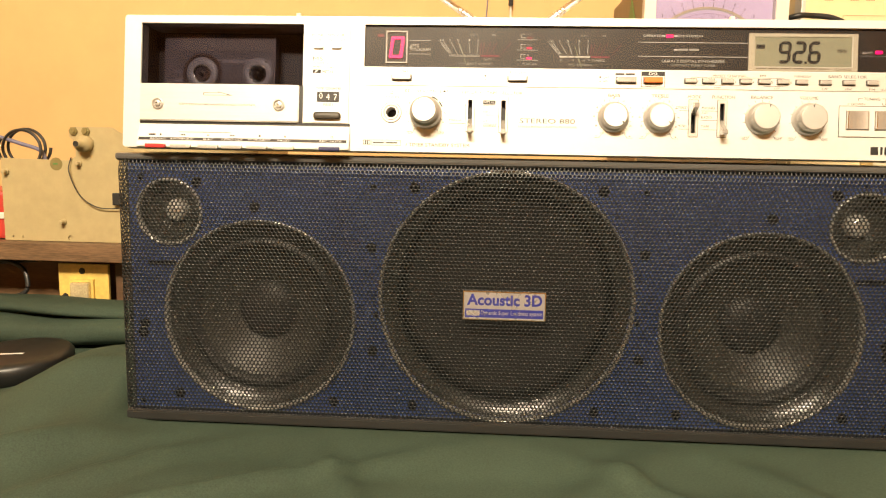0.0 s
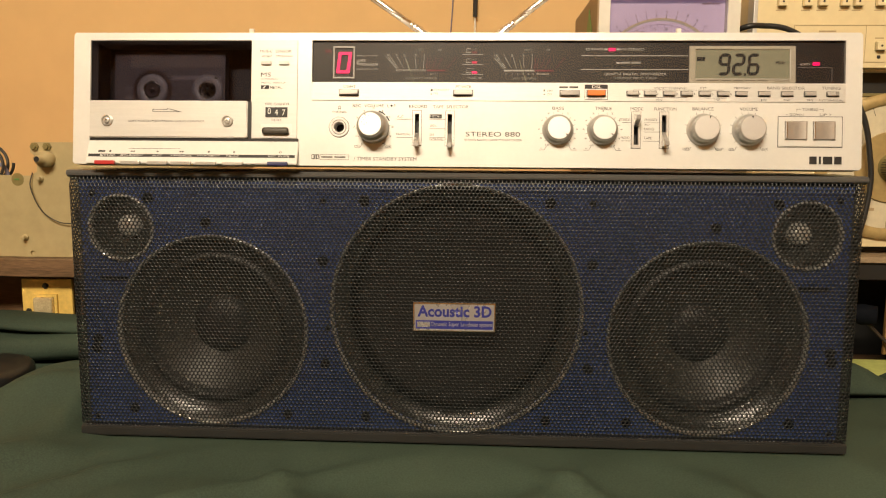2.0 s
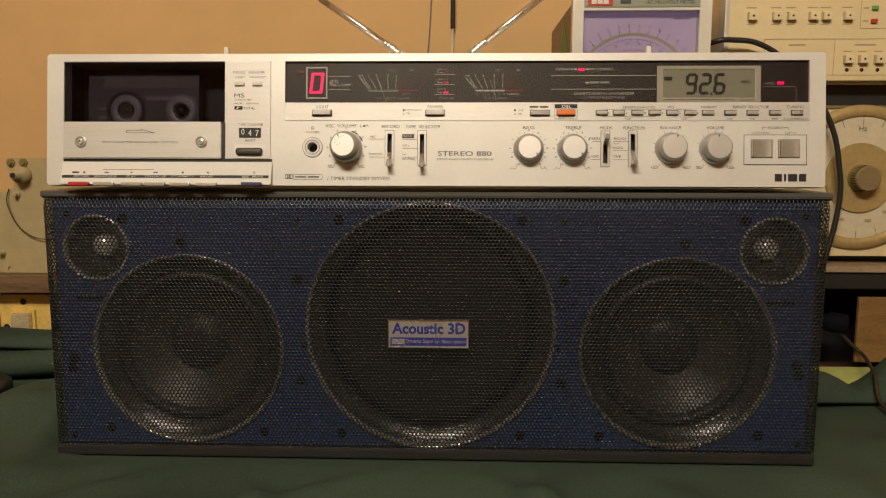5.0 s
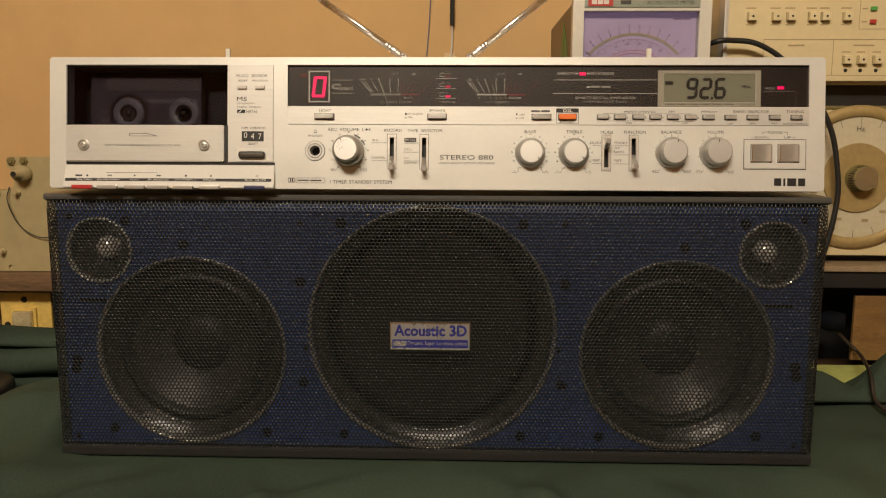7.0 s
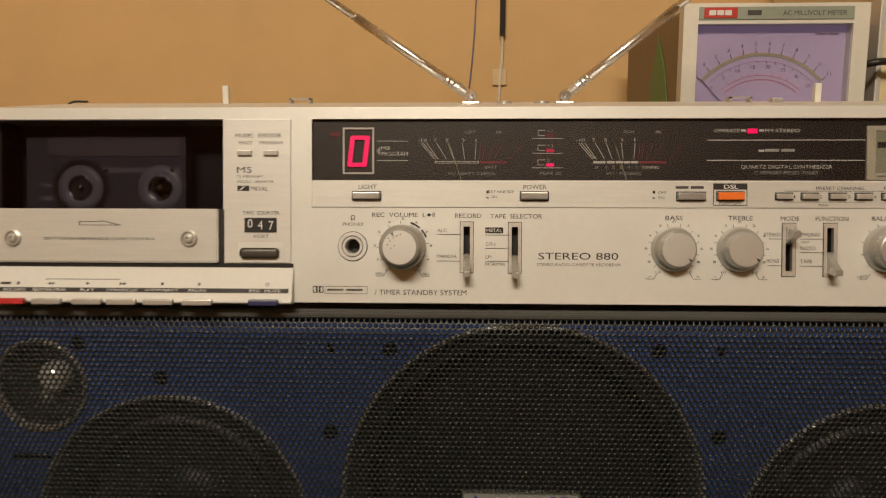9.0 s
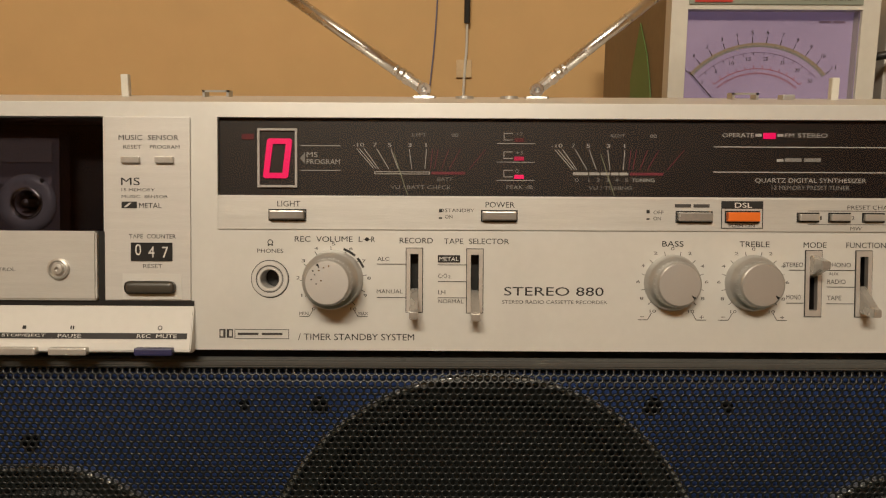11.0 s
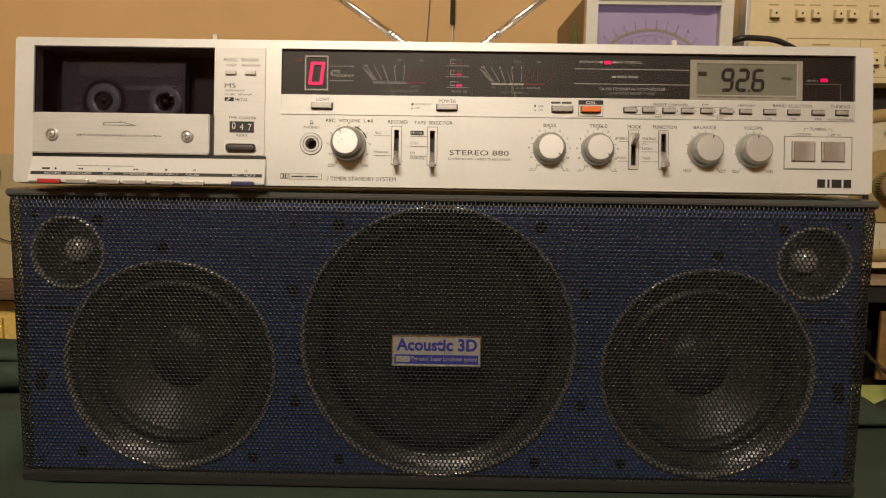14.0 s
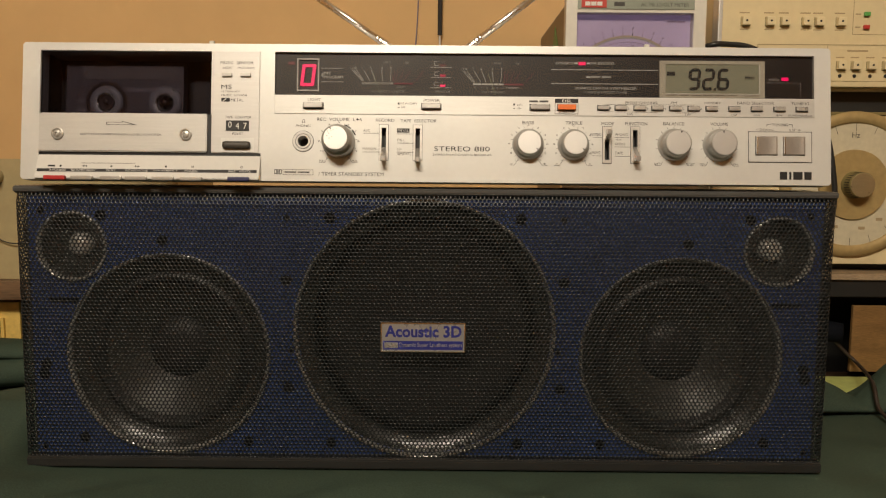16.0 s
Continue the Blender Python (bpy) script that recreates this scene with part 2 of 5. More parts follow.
def lathe(cx, cz, rows, n=48):
    """A turned shape about the line x = cx, z = cz along y; rows of (radius, y)."""
    bm = bmesh.new()
    rings = []
    for r, y in rows:
        if r < 1e-6:
            rings.append([bm.verts.new((cx, y, cz))])
        else:
            rings.append([bm.verts.new((cx + r * math.cos(2 * math.pi * i / n), y, cz + r * math.sin(2 * math.pi * i / n))) for i in range(n)])
    for a, b in zip(rings, rings[1:]):
        for i in range(n):
            j = (i + 1) % n
            if len(a) == 1:
                bm.faces.new((a[0], b[j], b[i]))
            elif len(b) == 1:
                bm.faces.new((a[i], a[j], b[0]))
            else:
                bm.faces.new((a[i], a[j], b[j], b[i]))
    bmesh.ops.recalc_face_normals(bm, faces=bm.faces)
    return bm


def tube(points, r, n=10, steps=8):
    """A round cable through the points."""
    pts = [Vector(p) for p in points]
    ext = [2 * pts[0] - pts[1], *pts, 2 * pts[-1] - pts[-2]]
    line = []
    for i in range(1, len(ext) - 2):
        p0, p1, p2, p3 = ext[i - 1:i + 3]
        for k in range(steps):
            t = k / steps
            line.append(0.5 * (2 * p1 + (p2 - p0) * t + (2 * p0 - 5 * p1 + 4 * p2 - p3) * t * t + (3 * p1 - p0 - 3 * p2 + p3) * t ** 3))
    line.append(pts[-1])
    bm = bmesh.new()
    rings = []
    up = Vector((0.13, 0.31, 0.94))
    for i, p in enumerate(line):
        d = (line[min(i + 1, len(line) - 1)] - line[max(i - 1, 0)]).normalized()
        a = d.cross(up).normalized()
        b = d.cross(a)
        rings.append([bm.verts.new(p + r * (math.cos(2 * math.pi * k / n) * a + math.sin(2 * math.pi * k / n) * b)) for k in range(n)])
    for a, b in zip(rings, rings[1:]):
        for k in range(n):
            bm.faces.new((a[k], a[(k + 1) % n], b[(k + 1) % n], b[k]))
    bm.faces.new(rings[0][::-1])
    bm.faces.new(rings[-1])
    bmesh.ops.recalc_face_normals(bm, faces=bm.faces)
    return bm


def join(*bms):
    out = bmesh.new()
    for b in bms:
        me = bpy.data.meshes.new("tmp")
        b.to_mesh(me)
        b.free()
        out.from_mesh(me)
        bpy.data.meshes.remove(me)
    return out


def lettering(text, x0, x1, z0, z1, y, material, parent, bold=0.0, m=None, shear=0.0):
    """Printed words that fill the given rectangle of the plane y."""
    cu = bpy.data.curves.new("lettering", "FONT")
    cu.body, cu.resolution_u, cu.offset, cu.shear = text, 3, bold, shear
    tmp = bpy.data.objects.new("lettering", cu)
    me = bpy.data.meshes.new_from_object(tmp)
    bpy.data.objects.remove(tmp)
    n = len(me.vertices)
    co = np.empty(n * 3)
    me.vertices.foreach_get("co", co)
    co = co.reshape(n, 3)
    lo, hi = co.min(0), co.max(0)
    out = np.empty((n, 3))
    out[:, 0] = x0 + (co[:, 0] - lo[0]) / (hi[0] - lo[0]) * (x1 - x0)
    out[:, 1] = y
    out[:, 2] = z0 + (co[:, 1] - lo[1]) / (hi[1] - lo[1]) * (z1 - z0)
    me.vertices.foreach_set("co", out.ravel())
    me.materials.clear()
    me.materials.append(material)
    ob = new("lettering", me)
    ob.parent = parent
    if m:
        ob.matrix_basis = m
    return ob


def bars(x0, x1, z0, z1, y, n):
    """Print too small to read: n plain bars side by side."""
    w = (x1 - x0) / n
    return join(*[block(x0 + i * w, x0 + (i + 0.86) * w, y - 0.00008, y, z0, z1) for i in range(n)])


def seg7(ch, x, z, w, h, t, y, slant=0.12):
    """One digit of a seven-segment display, from its strokes."""
    on = {"0": "abcdef", "2": "abged", "6": "acdefg", "9": "abcdfg", "4": "fgbc", "7": "abc"}[ch]
    g = 0.0 * t
    strokes = {"a": (0, h, w, h), "g": (0, h / 2, w, h / 2), "d": (0, 0, w, 0), "f": (0, h / 2, 0, h), "e": (0, 0, 0, h / 2), "b": (w, h / 2, w, h), "c": (w, 0, w, h / 2)}
    bms = []
    for s in on:
        ax, az, bx, bz = strokes[s]
        k = t / 2
        if az == bz:
            pts = [(ax + g, az), (ax + k + g, az + k), (bx - k - g, az + k), (bx - g, az), (bx - k - g, az - k), (ax + k + g, az - k)]
        else:
            pts = [(ax, az + g), (ax - k, az + k + g), (ax - k, bz - k - g), (ax, bz - g), (ax + k, bz - k - g), (ax + k, az + k + g)]
        bms.append(prism([(x + px + slant * pz, z + pz) for px, pz in pts], y, y + 0.0002))
    return join(*bms)


# ---- the room ----
def setting(name, bm, material, label):
    return tagged(part(name, bm, material), label, kind="structure")


setting("wall_north", block(-1.6, 1.6, 0.52, 0.62, -0.8, 1.8), WALL, "peach painted plaster wall behind the bench")
# side walls, far wall and ceiling are unseen, added to bounce the lamplight
setting("bounce_wall_west", block(-1.7, -1.602, -2.2, 0.62, -0.8, 1.8), WALL, "unseen peach side wall added to bounce light")
setting("bounce_wall_east", block(1.602, 1.7, -2.2, 0.62, -0.8, 1.8), WALL, "unseen peach side wall added to bounce light")
setting("bounce_wall_south", block(-1.7, 1.7, -2.3, -2.2, -0.8, 1.8), WALL, "unseen peach far wall added to bounce light")
setting("ceiling", block(-1.7, 1.7, -2.3, 0.62, 1.8, 1.9), CEIL, "unseen pale ceiling added to bounce light")
setting("floor", block(-1.7, 1.7, -2.3, 0.62, -0.9, -0.8), DARKWOOD, "dark floor under the bench")

# ---- the boombox ----
boombox = thing("boombox", "silver and blue stereo radio cassette recorder on green cloth", "boombox")
WOOFERS, TWEETERS = [(-0.187, 0.0845), (0.187, 0.0845)], [(-0.2555, 0.163), (0.2555, 0.163)]
BASS = (0.0, 0.1035)

# cabinet: shell behind the grille, foot rail and top lip
cab = part("speaker_cabinet", block(-0.2905, 0.2905, 0.058, 0.135, 0.002, 0.205, 0.003), CABINET, boombox, "dark grey plastic loudspeaker cabinet")
part("side_panel", block(-0.2905, -0.2875, 0.012, 0.0575, 0.008, 0.203, 0.0005), CABINET, cab)
part("side_panel", block(0.2875, 0.2905, 0.012, 0.0575, 0.008, 0.203, 0.0005), CABINET, cab)
part("foot_rail", profile_x([(0.001, 0.0), (-0.0015, 0.0015), (-0.0015, 0.0075), (0.001, 0.0088), (0.0575, 0.0088), (0.0575, 0.0)], -0.2915, 0.2915, 0.0006), CABINET, cab, "plain grey rail under the grille")
part("top_lip", profile_x([(0.0062, 0.2005), (0.0030, 0.2014), (0.0010, 0.2024), (0.0004, 0.2032), (0.0004, 0.2054), (0.0016, 0.2066), (0.0075, 0.2068), (0.0575, 0.2068), (0.0575, 0.2005)], -0.2935, 0.2935, 0.0005), LIP, cab, "plain grey lip over the grille")

# blue baffle with its round openings
loops = [rect(-0.2865, 0.2865, 0.0095, 0.1995)] + [circle(x, z, 0.0715, 64) for x, z in WOOFERS] + [circle(*BASS, 0.0925, 72)] + [circle(x, z, 0.0235, 40) for x, z in TWEETERS]
baffle = part("baffle", plate(loops, 0.0065, 0.0105), BLUE, boombox, "blue painted baffle behind the grille")
# the last two pairs stand in for dark dents at the grille's sides
screw_places = [(s * x, z) for s in (-1, 1) for x, z in ((0.069, 0.185), (0.1, 0.185), (0.19, 0.168), (0.101, 0.1395), (0.1, 0.06), (0.13, 0.019), (0.069, 0.0185), (0.234, 0.186), (0.251, 0.021), (0.0975, 0.088), (0.277, 0.189), (0.281, 0.014), (0.2775, 0.0760), (0.2790, 0.0690))]
# raised discs, coloured as dark as a shaded recess
for k, (x, z) in enumerate(screw_places):
    r = 0.0022 if k % 14 in (1, 9, 10, 11) else 0.0038
    part("screw", lathe(x, z, [(0, 0.0046), (r * 0.55, 0.0046), (r * 0.6, 0.0052), (r, 0.0055), (r, 0.0064)], 16), PIT, baffle)
# slot shade as a near-black bar on the baffle
for s in (-1, 1):
    part("vent_slot", block(s * 0.2625 - 0.0105, s * 0.2625 + 0.0105, 0.0056, 0.0063, 0.1222, 0.1250), PIT, baffle)
part("back_board", block(-0.2865, 0.2865, 0.0535, 0.0575, 0.0095, 0.1995), BLACKP, cab)


def arc(r0, y0, r1, y1, n, bulge):
    """Rows of a curve from (r0, y0) to (r1, y1), bulging along y."""
    return [(r0 + (r1 - r0) * k / n, y0 + (y1 - y0) * k / n + bulge * math.sin(math.pi * k / n)) for k in range(n + 1)]


for x, z in WOOFERS:
    w = part("woofer", lathe(x, z, arc(0.0705, 0.0070, 0.0605, 0.0128, 6, 0.0006) + [(0.0600, 0.0146)], 72), FLANGE, boombox, "black paper-cone woofer behind the grille", smooth=True)
    part("trim_ring", lathe(x, z, [(0.0742, 0.0063), (0.0741, 0.0036)] + arc(0.0738, 0.0031, 0.0714, 0.0050, 6, -0.0006) + [(0.0707, 0.0085)], 96), RIM, w, "thin glossy trim ring", smooth=True)
    part("surround", lathe(x, z, arc(0.0602, 0.0144, 0.0500, 0.0165, 10, -0.0036), 72), RUBBER, w, "rolled rubber surround", smooth=True)
    part("cone", lathe(x, z, arc(0.0500, 0.0165, 0.0235, 0.0310, 12, 0.0012), 72), CONE, w, smooth=True)
    part("dust_cap", lathe(x, z, [(0.0235, 0.0312), (0.0220, 0.0286), (0.018, 0.0260), (0.012, 0.0243), (0.006, 0.0234), (0, 0.0232)], 48), RUBBER, w, smooth=True)
b = part("bass_speaker", lathe(*BASS, arc(0.0925, 0.0070, 0.0825, 0.0128, 6, 0.0006) + [(0.0820, 0.0150), (0.0815, 0.0162)], 96), FLANGE, boombox, "large flat bass speaker behind the grille", smooth=True)
part("trim_ring", lathe(*BASS, [(0.0956, 0.0063), (0.0955, 0.0034)] + arc(0.0952, 0.0031, 0.0928, 0.0050, 6, -0.0006) + [(0.0926, 0.0085)], 120), RIM, b, "thin glossy trim ring", smooth=True)
part("cone", lathe(*BASS, [(0.0815, 0.0162), (0.0800, 0.0161)] + arc(0.0800, 0.0161, 0.02, 0.021, 8, 0.001) + [(0, 0.021)], 96), FLATCONE, b, smooth=True)
for x, z in TWEETERS:
    w = part("tweeter", lathe(x, z, arc(0.0235, 0.0070, 0.0092, 0.0235, 8, 0.0020), 48), FLANGE, boombox, "small horn tweeter with a shiny dome", smooth=True)
    part("trim_ring", lathe(x, z, [(0.0258, 0.0063)] + arc(0.0258, 0.0052, 0.0230, 0.0062, 5, -0.0018) + [(0.0227, 0.009)], 64), RIM, w, "thin glossy trim ring", smooth=True)
    part("dome", lathe(x, z, [(0.0093, 0.0237), (0.0090, 0.0205), (0.0080, 0.0176), (0.0060, 0.0154), (0.0032, 0.0143), (0, 0.0140)], 32), DOME, w, "shiny metal dome", smooth=True)


# perforated steel grille, wrapped round the sides and bent back along the top
def sheet(u, v, d):
    """Where a point of the flat sheet (u across, v up, d deep) lies on the bent grille."""
    u0, r, v0 = 0.2875, 0.006, 0.1952
    a = np.clip(np.abs(u) - u0, 0, None)
    ang = np.minimum(a / r, math.pi / 2)
    rest = np.clip(a - r * math.pi / 2, 0, None)
    rr = r - d
    x = np.minimum(np.abs(u), u0) + rr * np.sin(ang)
    y = r - rr * np.cos(ang) + rest
    t = np.clip(v - v0, 0, None)
    y = y + t * 0.36
    z = np.minimum(v, v0) + t * 0.93
    return np.stack([np.sign(u) * x, y, z], -1)


def grille_mesh(pitch=0.00302, hole=0.00110, thick=0.00018, z0=0.0088, z1=0.2030):
    row = pitch * math.sqrt(3) / 2
    cells = []
    nz, nx = int((z1 - z0) / row), int(0.323 / pitch)
    for j in range(nz):
        for i in range(-nx, nx + 1):
            cells.append(((i + 0.5 * (j % 2)) * pitch, z0 + (j + 0.5) * row))
    c = np.array(cells)
    n, K = len(c), 12
    ha = np.radians(np.arange(6) * 60 + 30)
    hx = np.stack([np.cos(ha), np.sin(ha)], -1) * pitch / math.sqrt(3)
    ca = np.radians(np.arange(K) * 30 + 30)
    cx = np.stack([np.cos(ca), np.sin(ca)], -1) * hole
    front = np.concatenate([hx, cx], 0)
    uv = (c[:, None, :] + front[None]).reshape(-1, 2)
    uvb = (c[:, None, :] + cx[None]).reshape(-1, 2)
    p = np.concatenate([sheet(uv[:, 0], uv[:, 1], np.zeros(len(uv))), sheet(uvb[:, 0], uvb[:, 1], np.full(len(uvb), thick)) + np.array([0, thick, 0])])
    o = (np.arange(n) * (6 + K))[:, None]
    ob = n * (6 + K) + (np.arange(n) * K)[:, None]
    quads, tris = [], []
    for k in range(6):
        k2 = (k + 1) % 6
        a, m_, b_ = 6 + 2 * k, 6 + 2 * k + 1, 6 + (2 * k + 2) % K
        tris.append(np.concatenate([o + k, o + m_, o + a], 1))
        tris.append(np.concatenate([o + k, o + k2, o + m_], 1))
        tris.append(np.concatenate([o + k2, o + b_, o + m_], 1))
    for k in range(K):
        k2 = (k + 1) % K
        quads.append(np.concatenate([o + 6 + k, o + 6 + k2, ob + k2, ob + k], 1))
    tris, quads = np.concatenate(tris), np.concatenate(quads)
    me = bpy.data.meshes.new("perforated_grille")
    me.vertices.add(len(p))
    me.vertices.foreach_set("co", p.ravel())
    loops = np.concatenate([tris.ravel(), quads.ravel()])
    me.loops.add(len(loops))
    me.loops.foreach_set("vertex_index", loops.astype(np.int32))
    sizes = np.concatenate([np.full(len(tris), 3), np.full(len(quads), 4)])
    me.polygons.add(len(sizes))
    me.polygons.foreach_set("loop_start", np.concatenate([[0], np.cumsum(sizes)[:-1]]).astype(np.int32))
    me.update(calc_edges=True)
    me.validate()
    me.materials.append(GRILLE)
    return me


grille = new("perforated_grille", grille_mesh())
grille.parent = boombox
tagged(grille, "dark perforated steel grille over the loudspeakers")

# badge on the grille
badge = part("badge", block(-0.0312, 0.0292, -0.0016, -0.0002, 0.0893, 0.1103, 0.0004), BADGE, boombox, "silver badge with blue lettering")
# added chrome rim, stands for the badge edge catching reflections
part("badge_edge_glint", plate([rect(-0.0315, 0.0295, 0.0890, 0.1106), rect(-0.0307, 0.0287, 0.0898, 0.1098)], -0.0019, -0.0004), CHROME, badge, "chrome rim added for the reflection along the badge's edge")
lettering("Acoustic 3D", -0.0285, 0.0268, 0.0998, 0.1086, -0.00172, BLUEINK, badge, 0.03)
part("stripe", block(-0.0297, 0.0277, -0.00172, -0.0016, 0.0908, 0.0972), BLUEINK, badge)
part("stripe_box", block(-0.0288, -0.0190, -0.00180, -0.00172, 0.0920, 0.0961), BADGE, badge)
lettering("Dynamic Super Loudness system", -0.0180, 0.0270, 0.0920, 0.0961, -0.00184, BADGE, badge, 0.01)

# ---- control head ----
def hpart(name, bm, material, parent=None, label="", smooth=False):
    """A part of the leaning head; sub-parts sit in their part's own axes."""
    return part(name, bm, material, parent or boombox, label, None if parent else HEAD, smooth)


DISP, BAY = (-0.1068, 0.2735, 0.2700, 0.3005), (-0.2725, -0.1515, 0.2270, 0.3005)
SLOTS = [(-0.0294, 0.2246, 0.2492, 0.2246), (-0.0056, 0.2244, 0.2490, 0.2240), (0.1276, 0.2236, 0.2490, 0.2440), (0.1474, 0.2236, 0.2490, 0.2262)]
body = hpart("head_body", profile_x([(0.012, 0.2092), (0.104, 0.2215), (0.104, 0.3258), (0.012, 0.3082), (0.012, 0.3012), (0.034, 0.3012), (0.034, 0.2200), (0.012, 0.2200)], -0.2838, 0.2838), SILVER, None, "satin silver housing of the control head")
holes = [rect(*DISP), rect(*BAY)] + [rect(x - 0.0031, x + 0.0031, z0, z1) for x, z0, z1, _ in SLOTS] + [circle(-0.086, 0.2372, 0.0070, 32), rect(0.2285, 0.2700, 0.2265, 0.2450)]
outline = [(-0.2850, 0.2105), (-0.2835, 0.2090), (0.2835, 0.2090), (0.2850, 0.2105), (0.2850, 0.3045), (0.2835, 0.3060), (-0.2835, 0.3060), (-0.2850, 0.3045)]
face = hpart("front_panel", plate([outline] + holes, 0.0, 0.0118), SILVER, None, "satin silver front panel with black print")

# display behind a clear window
display = hpart("display", block(DISP[0] + 0.0001, DISP[1] - 0.0001, 0.0024, 0.0080, DISP[2] + 0.0001, DISP[3] - 0.0001), DARKWIN, None, "dark display strip with meters and tuner read-out")
win = part("window", block(DISP[0] + 0.0002, DISP[1] - 0.0002, 0.0002, 0.0008, DISP[2] + 0.0002, DISP[3] - 0.0002), GLASS, display, "clear plastic window")
win.visible_shadow = False
Y = 0.0022


def line(x0, z0, x1, z1, t, material, parent=display, y=Y, name="scale_line"):
    d = Vector((x1 - x0, z1 - z0)).normalized() * (t / 2)
    return part(name, prism([(x0 - d.y, z0 + d.x), (x1 - d.y, z1 + d.x), (x1 + d.y, z1 - d.x), (x0 + d.y, z0 - d.x)], y - 0.0001, y), material, parent)


frame_box = part("digit_frame", plate([rect(-0.0915, -0.0758, 0.2732, 0.2964), rect(-0.0906, -0.0767, 0.2741, 0.2955)], 0.0014, 0.0024), INKWHITE, display)
part("digit", plate([[(-0.0886, 0.2768), (-0.0803, 0.2768), (-0.0794, 0.2775), (-0.0778, 0.2917), (-0.0785, 0.2924), (-0.0868, 0.2924), (-0.0877, 0.2917), (-0.0893, 0.2775)], [(-0.0869, 0.2789), (-0.0817, 0.2789), (-0.0803, 0.2903), (-0.0854, 0.2903)]], 0.0016, 0.0020), REDLED, display, "lit red numeral nought")
part("pointer", prism([(-0.0748, 0.2848), (-0.0728, 0.2872), (-0.0728, 0.2824)], Y - 0.0001, Y), INKDIM, display)
lettering("MS", -0.0722, -0.0678, 0.2852, 0.2872, Y, INKWHITE, display)
lettering("PROGRAM", -0.0722, -0.0590, 0.2824, 0.2844, Y, INKWHITE, display)
line(-0.0745, 0.2897, -0.0588, 0.2897, 0.0003, INKWHITE)
line(-0.0745, 0.2800, -0.0588, 0.2800, 0.0003, INKWHITE)
part("small_lamp", block(-0.0978, -0.0930, Y - 0.0002, Y, 0.2920, 0.2942), DIMLED, display)


def vu(x, word, foot, filled, lean):
    """One needle scale of the display."""
    lettering(word, x + 0.023, x + 0.0285, 0.2935, 0.2949, Y, INKDIM, display)
    for text, dx, w in (("-10", -0.0005, 0.0045), ("7", 0.0076, 0.0014), ("5", 0.0134, 0.0014), ("3", 0.0214, 0.0014), ("1", 0.0282, 0.0005)):
        lettering(text, x + dx, x + dx + w, 0.2894, 0.2909, Y, INKWHITE, display)
    for a, b_ in ((0.0010, 0.0078), (0.0022, 0.0088), (0.0040, 0.0097), (0.0090, 0.0137), (0.0145, 0.0174), (0.0218, 0.0228), (0.0286, 0.0280)):
        line(x + a, 0.2886, x + b_, 0.2808, 0.00028, INKWHITE)
    for a, b_ in ((0.0310, 0.0302), (0.0332, 0.0318), (0.0375, 0.0346), (0.0420, 0.0376), (0.0520, 0.0455)):
        line(x + a, 0.2886, x + b_, 0.2808, 0.00028, INKRED)
    if filled:
        for a, b_ in ((0.0082, 0.0142), (0.0147, 0.0187), (0.0192, 0.0227), (0.0232, 0.0262), (0.0266, 0.0300)):
            part("scale_bar", block(x + a, x + b_, Y - 0.0001, Y, 0.2786, 0.2797), INKWHITE, display)
        lettering("0   1  2  3  4  5", x + 0.0090, x + 0.0300, 0.2760, 0.2774, Y, INKDIM, display)
        lettering("TUNING", x + 0.0315, x + 0.0405, 0.2760, 0.2774, Y, INKWHITE, display)
    else:
        part("scale_bar", plate([rect(x + 0.0080, x + 0.0300, 0.2786, 0.2797), rect(x + 0.0084, x + 0.0296, 0.2789, 0.2794)], Y - 0.0001, Y), INKWHITE, display)
        lettering("BATT", x + 0.0330, x + 0.0390, 0.2760, 0.2774, Y, INKDIM, display)
    part("scale_bar", block(x + 0.0306, x + 0.0440, Y - 0.0001, Y, 0.2786, 0.2797), INKRED, display)
    lettering(foot, x + 0.0145, x + (0.0385 if not filled else 0.0315), 0.2728, 0.2743, Y, INKDIM, display)
    for dx in (0.0385, 0.0399):
        part("small_sign", plate([rect(x + dx, x + dx + 0.0012, 0.2935, 0.2947), rect(x + dx + 0.0003, x + dx + 0.0009, 0.2938, 0.2944)], Y - 0.0001, Y), INKDIM, display)
    line(x + lean, 0.2870, x + lean + 0.0056, 0.2703, 0.00024, NEEDLE, y=0.0018, name="needle")


vu(-0.0535, "LEFT", "VU / BATT CHECK", False, 0.0157)
vu(0.0248, "RIGHT", "VU / TUNING", True, 0.0190)
for z, text in ((0.2935, "+7"), (0.2862, "+3"), (0.2790, "0")):
    line(0.0028, z - 0.0026, 0.0180, z - 0.0026, 0.0003, INKWHITE)
    part("bracket", plate([rect(0.0054, 0.0092, z - 0.0014, z + 0.0016), rect(0.0057, 0.0094, z - 0.0011, z + 0.0013)][:1], Y - 0.00005, Y), DARKWIN, display)
    line(0.0056, z + 0.0014, 0.0092, z + 0.0014, 0.0003, INKWHITE)
    line(0.0056, z - 0.0012, 0.0092, z - 0.0012, 0.0003, INKWHITE)
    line(0.0057, z + 0.0014, 0.0057, z - 0.0012, 0.0003, INKWHITE)
    lettering(text, 0.0102, 0.0132 if len(text) > 1 else 0.0116, z + 0.0004, z + 0.0018, Y, INKDIM, display)
    part("peak_lamp", block(0.0098, 0.0136, Y - 0.0003, Y, z - 0.0020, z - 0.0004, 0.0001), {"0": REDLED, "+3": MIDLED, "+7": DIMLED}[text], display, {"0": "lit red lamp", "+3": "half-lit red lamp", "+7": "dark red lamp"}[text])
lettering("PEAK dB", 0.0068, 0.0172, 0.2730, 0.2745, Y, INKDIM, display)
